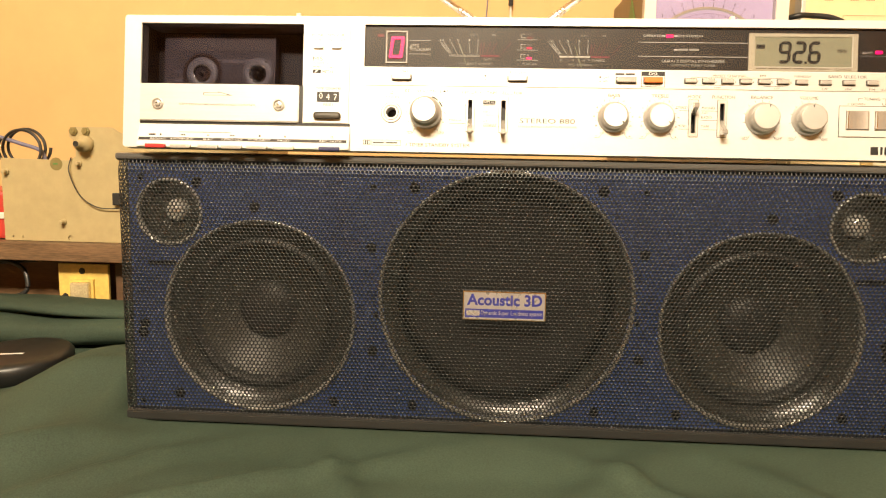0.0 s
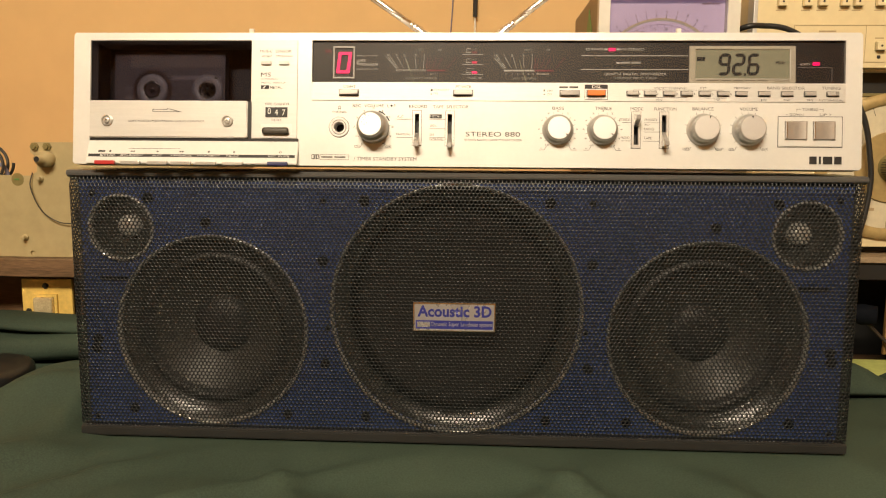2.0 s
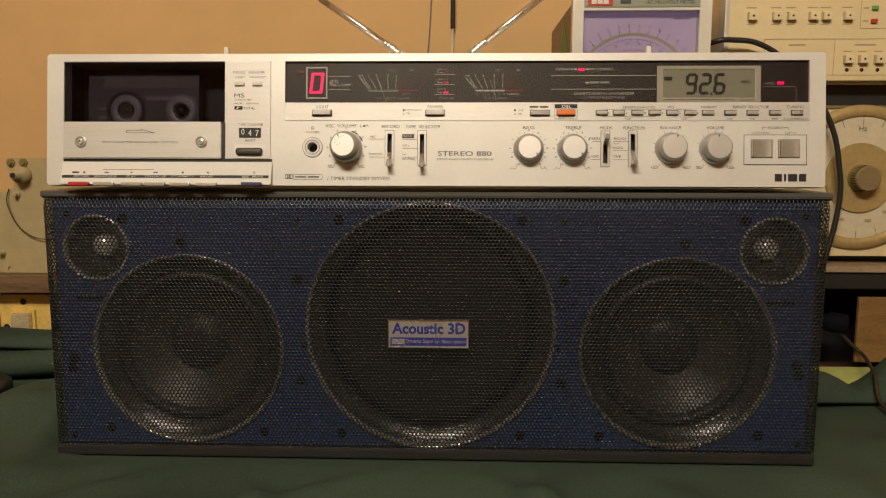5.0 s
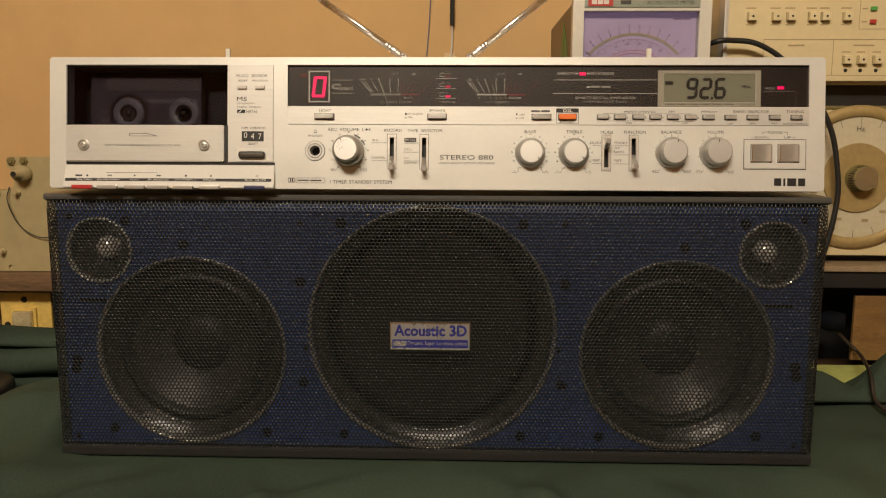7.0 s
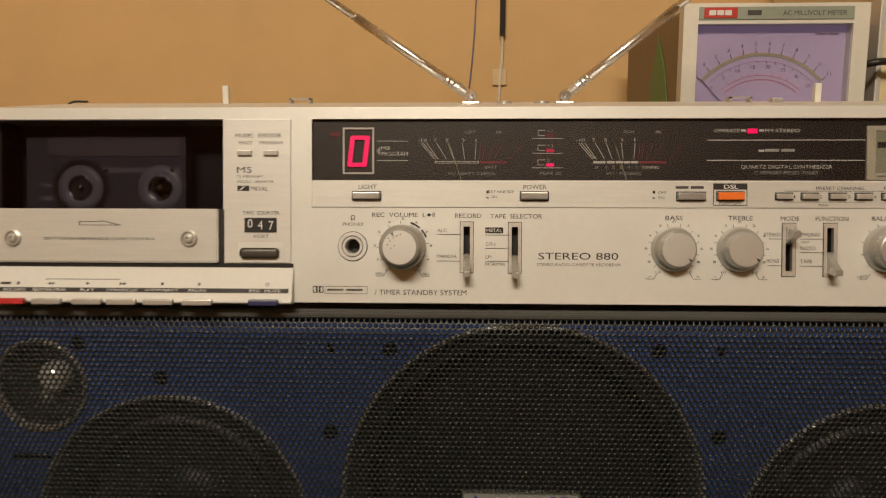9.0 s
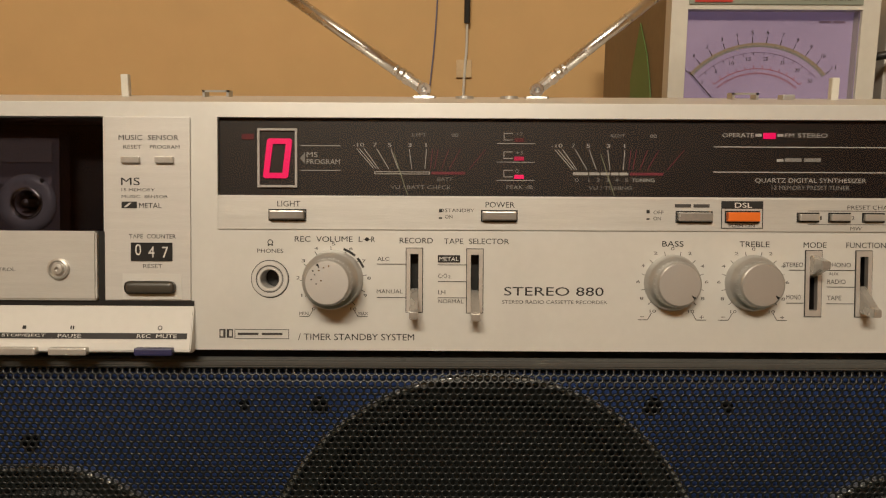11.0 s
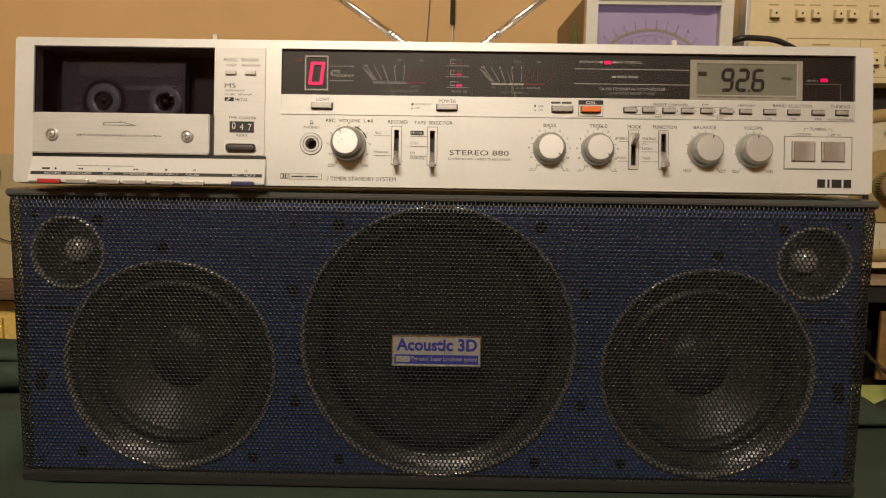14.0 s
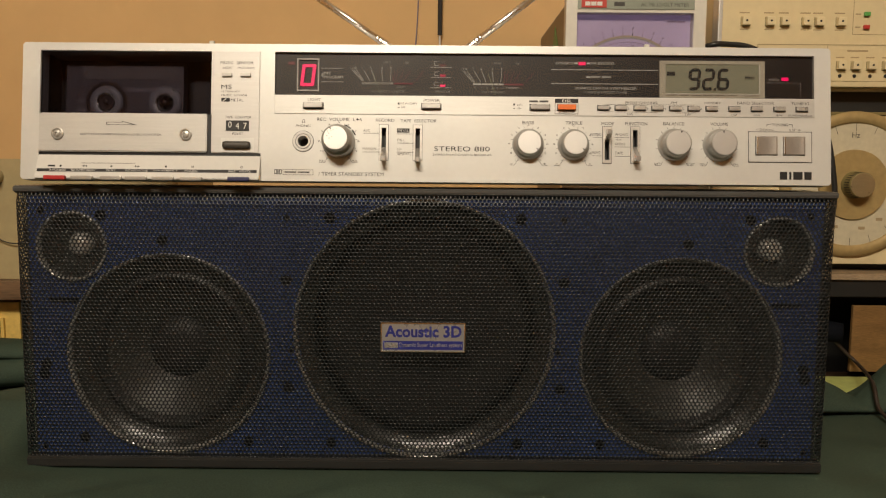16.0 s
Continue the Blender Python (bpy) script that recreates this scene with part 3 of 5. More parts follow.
lettering("OPERATE", 0.0918, 0.1042, 0.2938, 0.2955, Y, INKWHITE, display)
part("mark", block(0.1048, 0.1072, Y - 0.0001, Y, 0.2941, 0.2952), INKWHITE, display)
part("stereo_lamp", block(0.1078, 0.1128, Y - 0.0004, Y, 0.2932, 0.2956, 0.0002), REDLED, display, "lit red lamp")
part("mark", block(0.1135, 0.1158, Y - 0.0001, Y, 0.2941, 0.2952), INKWHITE, display)
lettering("FM STEREO", 0.1164, 0.1332, 0.2938, 0.2955, Y, INKWHITE, display)
line(0.0884, 0.2900, 0.1646, 0.2900, 0.0004, INKWHITE)
line(0.0884, 0.2801, 0.1646, 0.2801, 0.0004, INKWHITE)
part("mark", block(0.1134, 0.1160, Y - 0.0001, Y, 0.2843, 0.2853), INKWHITE, display)
part("worn_print", bars(0.1166, 0.1318, 0.2843, 0.2857, Y, 2), INKDIM, display)
lettering("QUARTZ DIGITAL SYNTHESIZER", 0.1050, 0.1490, 0.2757, 0.2778, Y, INKWHITE, display)
lettering("12 MEMORY PRESET TUNER", 0.1116, 0.1424, 0.2732, 0.2749, Y, INKDIM, display)
lcd = part("lcd_frame", plate([rect(0.1650, 0.2392, 0.2706, 0.2968), rect(0.1692, 0.2352, 0.2735, 0.2945)], 0.0012, 0.0024), LCDFRAME, display, "beige bezel of the tuner read-out")
lcds = part("lcd_screen", block(0.1690, 0.2354, 0.0018, 0.0023, 0.2733, 0.2947), LCD, display, "grey-green liquid crystal read-out")
# highlight on the right and lower bezel edge, painted as white lines
part("lcd_edge_highlight", join(block(0.2353, 0.2358, 0.0010, 0.0012, 0.2736, 0.2946), block(0.1694, 0.2353, 0.0010, 0.0012, 0.2732, 0.2736)), INKWHITE, display, "white line painted for the highlight on the read-out's edge")
for ch, x in (("9", 0.1858), ("2", 0.1958), ("6", 0.2062)):
    part("lcd_digit", seg7(ch, x, 0.2770, 0.0064, 0.0134, 0.0023, 0.0015, 0.1), INK, display)
part("lcd_point", block(0.2033, 0.2049, 0.0015, 0.0017, 0.2758, 0.2774), INK, display)
part("lcd_mark", block(0.1702, 0.1760, 0.0015, 0.0017, 0.2862, 0.2890), INK, display)
for dx in (0.0, 0.00025):
    lettering("MHz", 0.2255 + dx, 0.2318 + dx, 0.2840, 0.2862, 0.0016 - dx * 0.1, INK, display)
lettering("Quartz", 0.2245, 0.2352, 0.2711, 0.2732, 0.0011, LCDPRINT, display)
part("worn_print", bars(0.1700, 0.2210, 0.2719, 0.2726, 0.0011, 6), LCDPRINT, display)
lettering("AUTO", 0.2425, 0.2495, 0.2834, 0.2848, Y, INKWHITE, display)
part("auto_lamp", block(0.2513, 0.2562, Y - 0.0004, Y, 0.2832, 0.2856, 0.0002), REDLED, display, "lit red lamp")
line(0.2412, 0.2818, 0.2648, 0.2818, 0.00025, INKDIM)
line(0.2648, 0.2818, 0.2648, 0.2705, 0.00025, INKDIM)

# brushed strip of push buttons under the display
strip = hpart("button_strip", block(-0.1066, 0.2734, -0.0006, -0.0001, 0.2566, 0.2694, 0.0002, 1), BRUSHED, None, "brushed aluminium strip with push buttons")
YS = -0.00068


def push(x0, x1, z0, z1, material, deep=0.0028, parent=strip, name="push_button", label=""):
    part("button_well", plate([rect(x0 - 0.0006, x1 + 0.0006, z0 - 0.0006, z1 + 0.0006), rect(x0 - 0.0001, x1 + 0.0001, z0 - 0.0001, z1 + 0.0001)], -0.0009, -0.0006), BLACKP, parent)
    return part(name, block(x0, x1, -0.0006 - deep, -0.0004, z0, z1, 0.0004), material, parent, label)


push(-0.0860, -0.0724, 0.2606, 0.2640, DARKBUTTON)
push(-0.0028, 0.0104, 0.2606, 0.2640, DARKBUTTON)
push(0.0735, 0.0868, 0.2606, 0.2640, LEVER)
part("orange_button_frame", plate([rect(0.0908, 0.1072, 0.2578, 0.2686), rect(0.0911, 0.1069, 0.2581, 0.2656)], YS - 0.0001, YS + 0.0001), INK, strip)
push(0.0928, 0.1052, 0.2606, 0.2642, ORANGE, name="orange_button", label="orange push button")
lettering("DSL", 0.0960, 0.1028, 0.2660, 0.2680, YS - 0.00015, INKWHITE, strip, 0.01)
lettering("PUSH ON", 0.0938, 0.1040, 0.2584, 0.2597, YS - 0.0001, INKGREY, strip)
lettering("LIGHT", -0.0832, -0.0742, 0.2656, 0.2678, YS, INK, strip)
lettering("POWER", -0.0016, 0.0098, 0.2656, 0.2678, YS, INK, strip)
part("worn_print", bars(0.0726, 0.0872, 0.2660, 0.2673, YS, 2), INKGREY, strip)
lettering("STANDBY", -0.0175, -0.0060, 0.2637, 0.2651, YS, INKGREY, strip)
lettering("ON", -0.0175, -0.0145, 0.2612, 0.2626, YS, INKGREY, strip)
lettering("OFF", 0.0642, 0.0682, 0.2633, 0.2647, YS, INKGREY, strip)
lettering("ON", 0.0642, 0.0672, 0.2609, 0.2623, YS, INKGREY, strip)
for x in (-0.0198, 0.0615):
    part("mark", block(x, x + 0.0012, YS - 0.0001, YS, 0.2636, 0.2650), INK, strip)
    part("mark", block(x, x + 0.0012, YS - 0.0001, YS, 0.2611, 0.2617), INK, strip)
for i, x in enumerate((0.1248, 0.1371, 0.1504, 0.1628, 0.1754, 0.1883, 0.2010, 0.2169, 0.2328, 0.2487, 0.2643)):
    push(x - 0.0038, x + 0.0038, 0.2610, 0.2636, BUTTON, 0.0022)
    if i < 6:
        lettering(str(i + 1), x + 0.0048, x + (0.0054 if i == 0 else 0.0060), 0.2614, 0.2629, YS, INKGREY, strip)
for x0, x1, z in ((0.1250, 0.1890, 0.2649), (0.1248, 0.1634, 0.2596), (0.1754, 0.1900, 0.2593)):
    line(x0, z, x1, z, 0.0002, INKGREY, strip, YS)
for text, x0, x1, z0, z1 in (("PRESET CHANNEL", 0.1402, 0.1634, 0.2655, 0.2671), ("FM", 0.1725, 0.1765, 0.2657, 0.2672), ("MW", 0.1415, 0.1460, 0.2573, 0.2587), ("LW", 0.1825, 0.1862, 0.2573, 0.2587),
                             ("MEMORY", 0.1960, 0.2075, 0.2657, 0.2672), ("BAND SELECTOR", 0.2190, 0.2450, 0.2656, 0.2676), ("TUNING", 0.2568, 0.2695, 0.2656, 0.2676), ("LW", 0.2150, 0.2187, 0.2573, 0.2587),
                             ("MW", 0.2307, 0.2350, 0.2573, 0.2587), ("FM", 0.2467, 0.2505, 0.2573, 0.2587), ("AUTO/MANUAL", 0.2545, 0.2722, 0.2573, 0.2587)):
    lettering(text, x0, x1, z0, z1, YS, INKGREY, strip)

# knobs
YF = -0.00012


def dial_knob(name, x, z, r, tip, deep, angle, skirt, label, mark_deep=True):
    k = hpart(name, lathe(x, z, [(r + 0.0004, 0.0), (r, -0.001), (r * 0.97, -skirt + 0.0008), (r * 0.92, -skirt), (tip * 1.06, -skirt - 0.0004), (tip * 1.03, -deep + 0.0012), (tip * 0.985, -deep + 0.0002), (tip * 0.93, -deep)], 64), KNOBM, None, label, True)
    part("knob_face", prism(circle(x, z, tip * 0.93, 48), -deep - 0.00015, -deep + 0.0002), KNOBFACE, k)
    a = radians(angle)
    dx, dz = math.cos(a), math.sin(a)
    pts = [(x + dx * tip * q - dz * w, z + dz * tip * q + dx * w) for q, w in ((0.72, 0.0001), (0.92, 0.0005), (0.92, -0.0005), (0.72, -0.0001))]
    part("pointer", prism(pts, -deep - 0.0004, -deep + 0.0006), INK, k)
    n = 28
    ridges = [block(-0.0002, 0.0002, -deep + 0.0014, -skirt - 0.0006, tip * 1.01, tip * 1.05) for _ in range(n)]
    for i, bm in enumerate(ridges):
        bmesh.ops.rotate(bm, verts=bm.verts, cent=(0, 0, 0), matrix=Matrix.Rotation(2 * math.pi * i / n, 3, "Y"))
        bmesh.ops.translate(bm, verts=bm.verts, vec=(x, 0, z))
    part("ridges", join(*ridges), KNOBM, k)
    return k


def ring_ticks(x, z, r, angles, numbers=(), feet=True, low="", high=""):
    for a in angles:
        c, s = math.cos(radians(a)), math.sin(radians(a))
        line(x + c * (r + 0.0003), z + s * (r + 0.0003), x + c * (r + 0.0019), z + s * (r + 0.0019), 0.00022, INKGREY, face, YF, "tick")
    for text, a in numbers:
        c, s = math.cos(radians(a)), math.sin(radians(a))
        w = 0.0002 if text == "1" else 0.0005 * len(text) + 0.0002
        lettering(text, x + c * (r + 0.0027) - w, x + c * (r + 0.0027) + w, z + s * (r + 0.0027) - 0.0006, z + s * (r + 0.0027) + 0.0006, YF, INKGREY, face)
    for sgn, text in ((-1, low), (1, high)):
        line(x + sgn * 0.0080, z - 0.0118, x + sgn * 0.0096, z - 0.0146, 0.00025, INKGREY, face, YF, "tick")
        line(x + sgn * 0.0096, z - 0.0146, x + sgn * 0.0135, z - 0.0146, 0.00025, INKGREY, face, YF, "tick")
        if text:
            c = x + sgn * 0.0117
            w = 0.0005 * len(text) + 0.0003
            if text == "-":
                line(c - w, z - 0.0134, c + w, z - 0.0134, 0.00022, INKGREY, face, YF, "tick")
                continue
            lettering(text, c - w, c + w, z - 0.0141, z - 0.0128, YF, INKGREY, face)


dial_knob("record_volume_knob", -0.0612, 0.2370, 0.0113, 0.0086, 0.0175, 118, 0.0095, "aluminium double knob, scuffed face")
ring_ticks(-0.0612, 0.2370, 0.0113, range(-50, 240, 29), [(str(i), 236 - i * 29.2) for i in range(11)], True, "MIN", "MAX")
for a0, a1 in ((72, 48), (42, 22)):
    pts = [(-0.0612 + r * math.cos(radians(a)), 0.2370 + r * math.sin(radians(a))) for r, seq in ((0.0122, (a0, (a0 + a1) / 2, a1)), (0.0131, (a1, (a0 + a1) / 2, a0))) for a in seq]
    part("scale_arc", prism(pts, YF - 0.0001, YF), INK, face)
TEN = [("10", 236), ("8", 207), ("6", 178), ("4", 150), ("2", 120), ("0", 90), ("2", 60), ("4", 30), ("6", 2), ("8", -27), ("10", -56)]
for name, x, a in (("bass_knob", 0.0722, -42), ("treble_knob", 0.1040, -40)):
    dial_knob(name, x, 0.2363, 0.0108, 0.0085, 0.0100, a, 0.0038, "turned aluminium knob")
    ring_ticks(x, 0.2363, 0.0108, (-42, -13, 16, 45, 75, 105, 135, 164, 193, 222), TEN, True, "-", "+")
for name, x, a, lo, hi in (("balance_knob", 0.1748, 75, "LEFT", "RIGHT"), ("volume_knob", 0.2065, 95, "MIN", "MAX")):
    dial_knob(name, x, 0.2368, 0.0113, 0.0090, 0.0110, a, 0.0038, "turned aluminium knob")
    ring_ticks(x, 0.2368, 0.0113, (-42, -13, 16, 45, 68, 90, 112, 135, 164, 193, 222), (), True, lo, hi)

# lever switches in chromed slots
for i, (x, z0, z1, zl) in enumerate(SLOTS):
    sw = hpart("lever_switch", plate([rect(x - 0.0031, x + 0.0031, z0 - 0.0002, z1 + 0.0002), rect(x - 0.0016, x + 0.0016, z0 + 0.0022, z1 - 0.0020)], -0.0006, 0.0022), SLOTMETAL, None, "metal lever switch in a chromed slot")
    part("slot_edge", plate([rect(x - 0.0034, x + 0.0034, z0 - 0.0005, z1 + 0.0005), rect(x - 0.0031, x + 0.0031, z0 - 0.0002, z1 + 0.0002)], -0.0003, -0.0001), INK, sw)
    part("slot_ground", block(x - 0.0031, x + 0.0031, 0.0075, 0.0085, z0, z1), BLACKP, sw)
    part("slot_liner", plate([rect(x - 0.0031, x + 0.0031, z0, z1), rect(x - 0.0016, x + 0.0016, z0 + 0.0022, z1 - 0.0020)], 0.0024, 0.0075), BLACKP, sw)
    tip = (0.2455, 0.2425, 0.2385, 0.2478) if zl > 0.24 else (zl + 0.0010, zl - 0.0020, zl - 0.0012, zl + 0.0092)
    part("lever", profile_x([(0.001, tip[3]), (-0.0090, tip[0] + 0.0004), (-0.0108, tip[0]), (-0.0108, tip[1]), (-0.0090, tip[1] - 0.0002), (0.001, tip[2])], x - 0.0016, x + 0.0016, 0.0003), LEVER, sw, "bent metal lever")

# headphone jack
jack = hpart("headphone_jack", lathe(-0.0862, 0.2371, [(0.0072, 0.0), (0.0072, -0.0006), (0.0069, -0.0009), (0.0055, -0.0009), (0.0053, -0.0005), (0.0050, -0.0005), (0.0048, -0.0010), (0.0039, -0.0010), (0.0036, -0.0004), (0.0036, 0.009)], 40), BRUSHED_V, None, "round headphone socket", False)
part("socket_edge", plate([circle(-0.0862, 0.2371, 0.0075, 40), circle(-0.0862, 0.2371, 0.0072, 40)], -0.0002, -0.0001), INK, jack)
# shade in the turned groove, painted as a grey ring
part("groove_shade_ring", plate([circle(-0.0862, 0.2371, 0.0054, 40), circle(-0.0862, 0.2371, 0.0051, 40)], -0.0007, -0.0005), INKGREY, jack)
part("socket_hole", lathe(-0.086, 0.2372, [(0.0037, 0.0088), (0, 0.0090)], 24), BLACKP, jack)

# tuning keys in a recessed frame
tk = hpart("tuning_key_frame", plate([rect(0.2272, 0.2712, 0.2252, 0.2463), rect(0.2286, 0.2698, 0.2266, 0.2449)], -0.0003, 0.0030), SILVER, None, "recessed frame with two tuning keys")
part("frame_ground", block(0.2275, 0.2709, -0.0006, 0.0030, 0.2255, 0.2460), SILVER, tk)
part("frame_line", plate([rect(0.2268, 0.2716, 0.2248, 0.2467), rect(0.2272, 0.2712, 0.2252, 0.2463)], -0.0003, -0.0001), INK, tk)


def hollow_key(x0, x1, z0, z1, n=14):
    """A key whose front is hollowed a little from side to side."""
    bm = bmesh.new()
    cols = []
    for k in range(n + 1):
        u = k / n
        lip = 0.0005 if k in (0, n) else 0.0
        y = -0.0024 + lip + 0.0009 * (1 - (2 * u - 1) ** 2)
        x = x0 + (x1 - x0) * u
        cols.append([bm.verts.new((x, yy, z)) for yy, z in ((-0.0005, z0), (y + 0.0004, z0), (y, z0 + 0.0005), (y, z1 - 0.0005), (y + 0.0004, z1), (-0.0005, z1))])
    for a, b_ in zip(cols, cols[1:]):
        for i in range(5):
            bm.faces.new((a[i], b_[i], b_[i + 1], a[i + 1]))
    bm.faces.new(cols[0])
    bm.faces.new(cols[-1][::-1])
    bmesh.ops.recalc_face_normals(bm, faces=bm.faces)
    return bm


for x0 in (0.2318, 0.2512):
    # thin shadow round the key, drawn as a line of black ink
    part("key_shadow_line", plate([rect(x0 - 0.0002, x0 + 0.0153, 0.2298, 0.2432), rect(x0, x0 + 0.0150, 0.2301, 0.2430)], -0.0008, -0.0006), INK, tk)
    # chrome strip put in for the glint down the key's left side
    part("key_edge_glint", block(x0 + 0.0002, x0 + 0.0009, -0.0031, -0.0020, 0.2308, 0.2426, 0.0002), CHROME, tk)
    part("tuning_key", hollow_key(x0, x0 + 0.0150, 0.2301, 0.2430), KEYBROWN, tk, "brownish metal key", smooth=False)

for text, x0, x1, z0, z1, ink in (
        ("PHONES", -0.0912, -0.0810, 0.2474, 0.2490, INKGREY), ("REC  VOLUME  L", -0.0765, -0.0498, 0.2518, 0.2540, INK), ("R", -0.0464, -0.0449, 0.2518, 0.2540, INK), ("RECORD", -0.0352, -0.0222, 0.2514, 0.2536, INK),
        ("TAPE  SELECTOR", -0.0178, 0.0078, 0.2512, 0.2534, INK), ("ALC", -0.0440, -0.0393, 0.2444, 0.2460, INKGREY), ("MANUAL", -0.0442, -0.0340, 0.2316, 0.2332, INKGREY), ("CrO", -0.0200, -0.0165, 0.2377, 0.2395, INKGREY), ("2", -0.0161, -0.0151, 0.2377, 0.2388, INKGREY),
        ("LH", -0.0200, -0.0172, 0.2314, 0.2330, INKGREY), ("NORMAL", -0.0200, -0.0100, 0.2278, 0.2294, INKGREY), ("STEREO 880", 0.0060, 0.0452, 0.2310, 0.2344, INK), ("STEREO RADIO CASSETTE RECORDER", 0.0052, 0.0466, 0.2278, 0.2292, INKGREY),
        ("BASS", 0.0680, 0.0764, 0.2506, 0.2528, INK), ("TREBLE", 0.0984, 0.1102, 0.2506, 0.2528, INK), ("MODE", 0.1236, 0.1326, 0.2504, 0.2526, INK), ("FUNCTION", 0.1404, 0.1560, 0.2504, 0.2526, INK),
        ("BALANCE", 0.1672, 0.1820, 0.2506, 0.2528, INK), ("VOLUME", 0.2003, 0.2128, 0.2506, 0.2528, INK), ("STEREO", 0.1158, 0.1236, 0.2428, 0.2446, INKGREY), ("MONO", 0.1172, 0.1230, 0.2300, 0.2318, INKGREY),
        ("PHONO", 0.1336, 0.1424, 0.2428, 0.2446, INKGREY), ("AUX", 0.1336, 0.1376, 0.2396, 0.2408, INKGREY), ("RADIO", 0.1332, 0.1404, 0.2362, 0.2380, INKGREY), ("TAPE", 0.1332, 0.1388, 0.2298, 0.2316, INKGREY),
        ("TUNING", 0.2436, 0.2546, 0.2506, 0.2526, INK), ("< DOWN", 0.2325, 0.2445, 0.2471, 0.2488, INKGREY), ("UP >", 0.2560, 0.2640, 0.2471, 0.2488, INKGREY), ("/ TIMER STANDBY SYSTEM", -0.0752, -0.0294, 0.2130, 0.2156, INK)):
    lettering(text, x0, x1, z0, z1, YF, ink, face)
lettering("METAL", -0.0196, -0.0120, 0.2446, 0.2461, YF - 0.00012, INKWHITE, face)
part("label_ground", block(-0.0202, -0.0114, YF - 0.0001, YF, 0.2439, 0.2468), INK, face)
for x0, x1, z in ((-0.0442, -0.0328, 0.2432), (-0.0442, -0.0328, 0.2300), (-0.0202, -0.0086, 0.2430), (-0.0202, -0.0086, 0.2364), (-0.0202, -0.0086, 0.2300), (0.1180, 0.1244, 0.2416), (0.1172, 0.1240, 0.2286), (0.1330, 0.1444, 0.2416), (0.1330, 0.1444, 0.2350), (0.1330, 0.1444, 0.2284), (-0.0494, -0.0482, 0.2529), (-0.0482, -0.0467, 0.2529), (0.2400, 0.2428, 0.2518), (0.2554, 0.2582, 0.2518)):
    line(x0, z, x1, z, 0.00025, INK, face, YF)
for x in (0.2400, 0.2582):
    line(x, 0.2519, x, 0.2500, 0.00025, INK, face, YF)
part("noise_reduction_mark", join(plate([rect(-0.1062, -0.1038, 0.2138, 0.2172), rect(-0.1058, -0.1047, 0.2143, 0.2167)], YF - 0.0001, YF), plate([rect(-0.1033, -0.1009, 0.2138, 0.2172), rect(-0.1024, -0.1013, 0.2143, 0.2167)], YF - 0.0001, YF)), INKGREY, face)
part("print_frame", plate([rect(-0.1002, -0.0788, 0.2134, 0.2172), rect(-0.1000, -0.0790, 0.2136, 0.2170)], YF - 0.0001, YF), INKGREY, face)
part("worn_print", bars(-0.0990, -0.0800, 0.2149, 0.2158, YF, 2), INKGREY, face)
part("maker_mark", join(block(0.2490, 0.2540, YF - 0.0003, YF, 0.2130, 0.2184), block(0.2556, 0.2570, YF - 0.0003, YF, 0.2130, 0.2184), block(0.2584, 0.2648, YF - 0.0003, YF, 0.2130, 0.2184), block(0.2662, 0.2712, YF - 0.0003, YF, 0.2130, 0.2184)), INK, face, "dark maker's mark")

part("headphone_sign", join(plate([circle(-0.0861, 0.2516, 0.0011, 16), circle(-0.0861, 0.2516, 0.0008, 16)], YF - 0.0001, YF), block(-0.0871, -0.0866, YF - 0.0001, YF, 0.2501, 0.2509), block(-0.0856, -0.0851, YF - 0.0001, YF, 0.2501, 0.2509)), INKGREY, face)
part("balance_sign", lathe(-0.0481, 0.2529, [(0, YF - 0.0001), (0.0008, YF - 0.0001), (0.0008, YF)], 14), INK, face)
part("power_sign", lathe(-0.0186, 0.2644, [(0.0004, YS - 0.00005), (0.0007, YS - 0.00005)], 12), INKGREY, face)
# pits in the worn face of the record knob
for dx, dz in ((-0.0046, 0.0030), (-0.0030, 0.0046), (-0.0058, 0.0012), (-0.0040, -0.0004), (-0.0012, 0.0056), (-0.0022, 0.0008), (0.0006, 0.0062), (-0.0052, 0.0044)):
    x, z = -0.0612 + dx, 0.2370 + dz
    hpart("pit", lathe(x, z, [(0, -0.01768), (0.00028, -0.01768), (0.00042, -0.01755)], 8), INKGREY if dx < -0.003 else CHROME, bpy.data.objects["record_volume_knob"])

# cassette deck
deck = hpart("cassette_deck", join(block(-0.2730, -0.1510, 0.0300, 0.0330, 0.2270, 0.3010), block(-0.2730, -0.2722, 0.0119, 0.0300, 0.2270, 0.3010), block(-0.1518, -0.1510, 0.0119, 0.0300, 0.2270, 0.3010)), BLACKP, None, "cassette deck with a smoked window over a tape")
dw = part("deck_window", block(-0.2720, -0.1520, 0.0006, 0.0020, 0.2550, 0.3000, 0.0004), SMOKE, deck, "smoked plastic window")
dw.visible_shadow = False
cas = part("cassette", plate([rect(-0.2610, -0.1762, 0.2420, 0.2955), circle(-0.2318, 0.2668, 0.0052, 24), circle(-0.1893, 0.2668, 0.0052, 24)], 0.0150, 0.0240), SHELL, deck, "smoky see-through compact cassette")
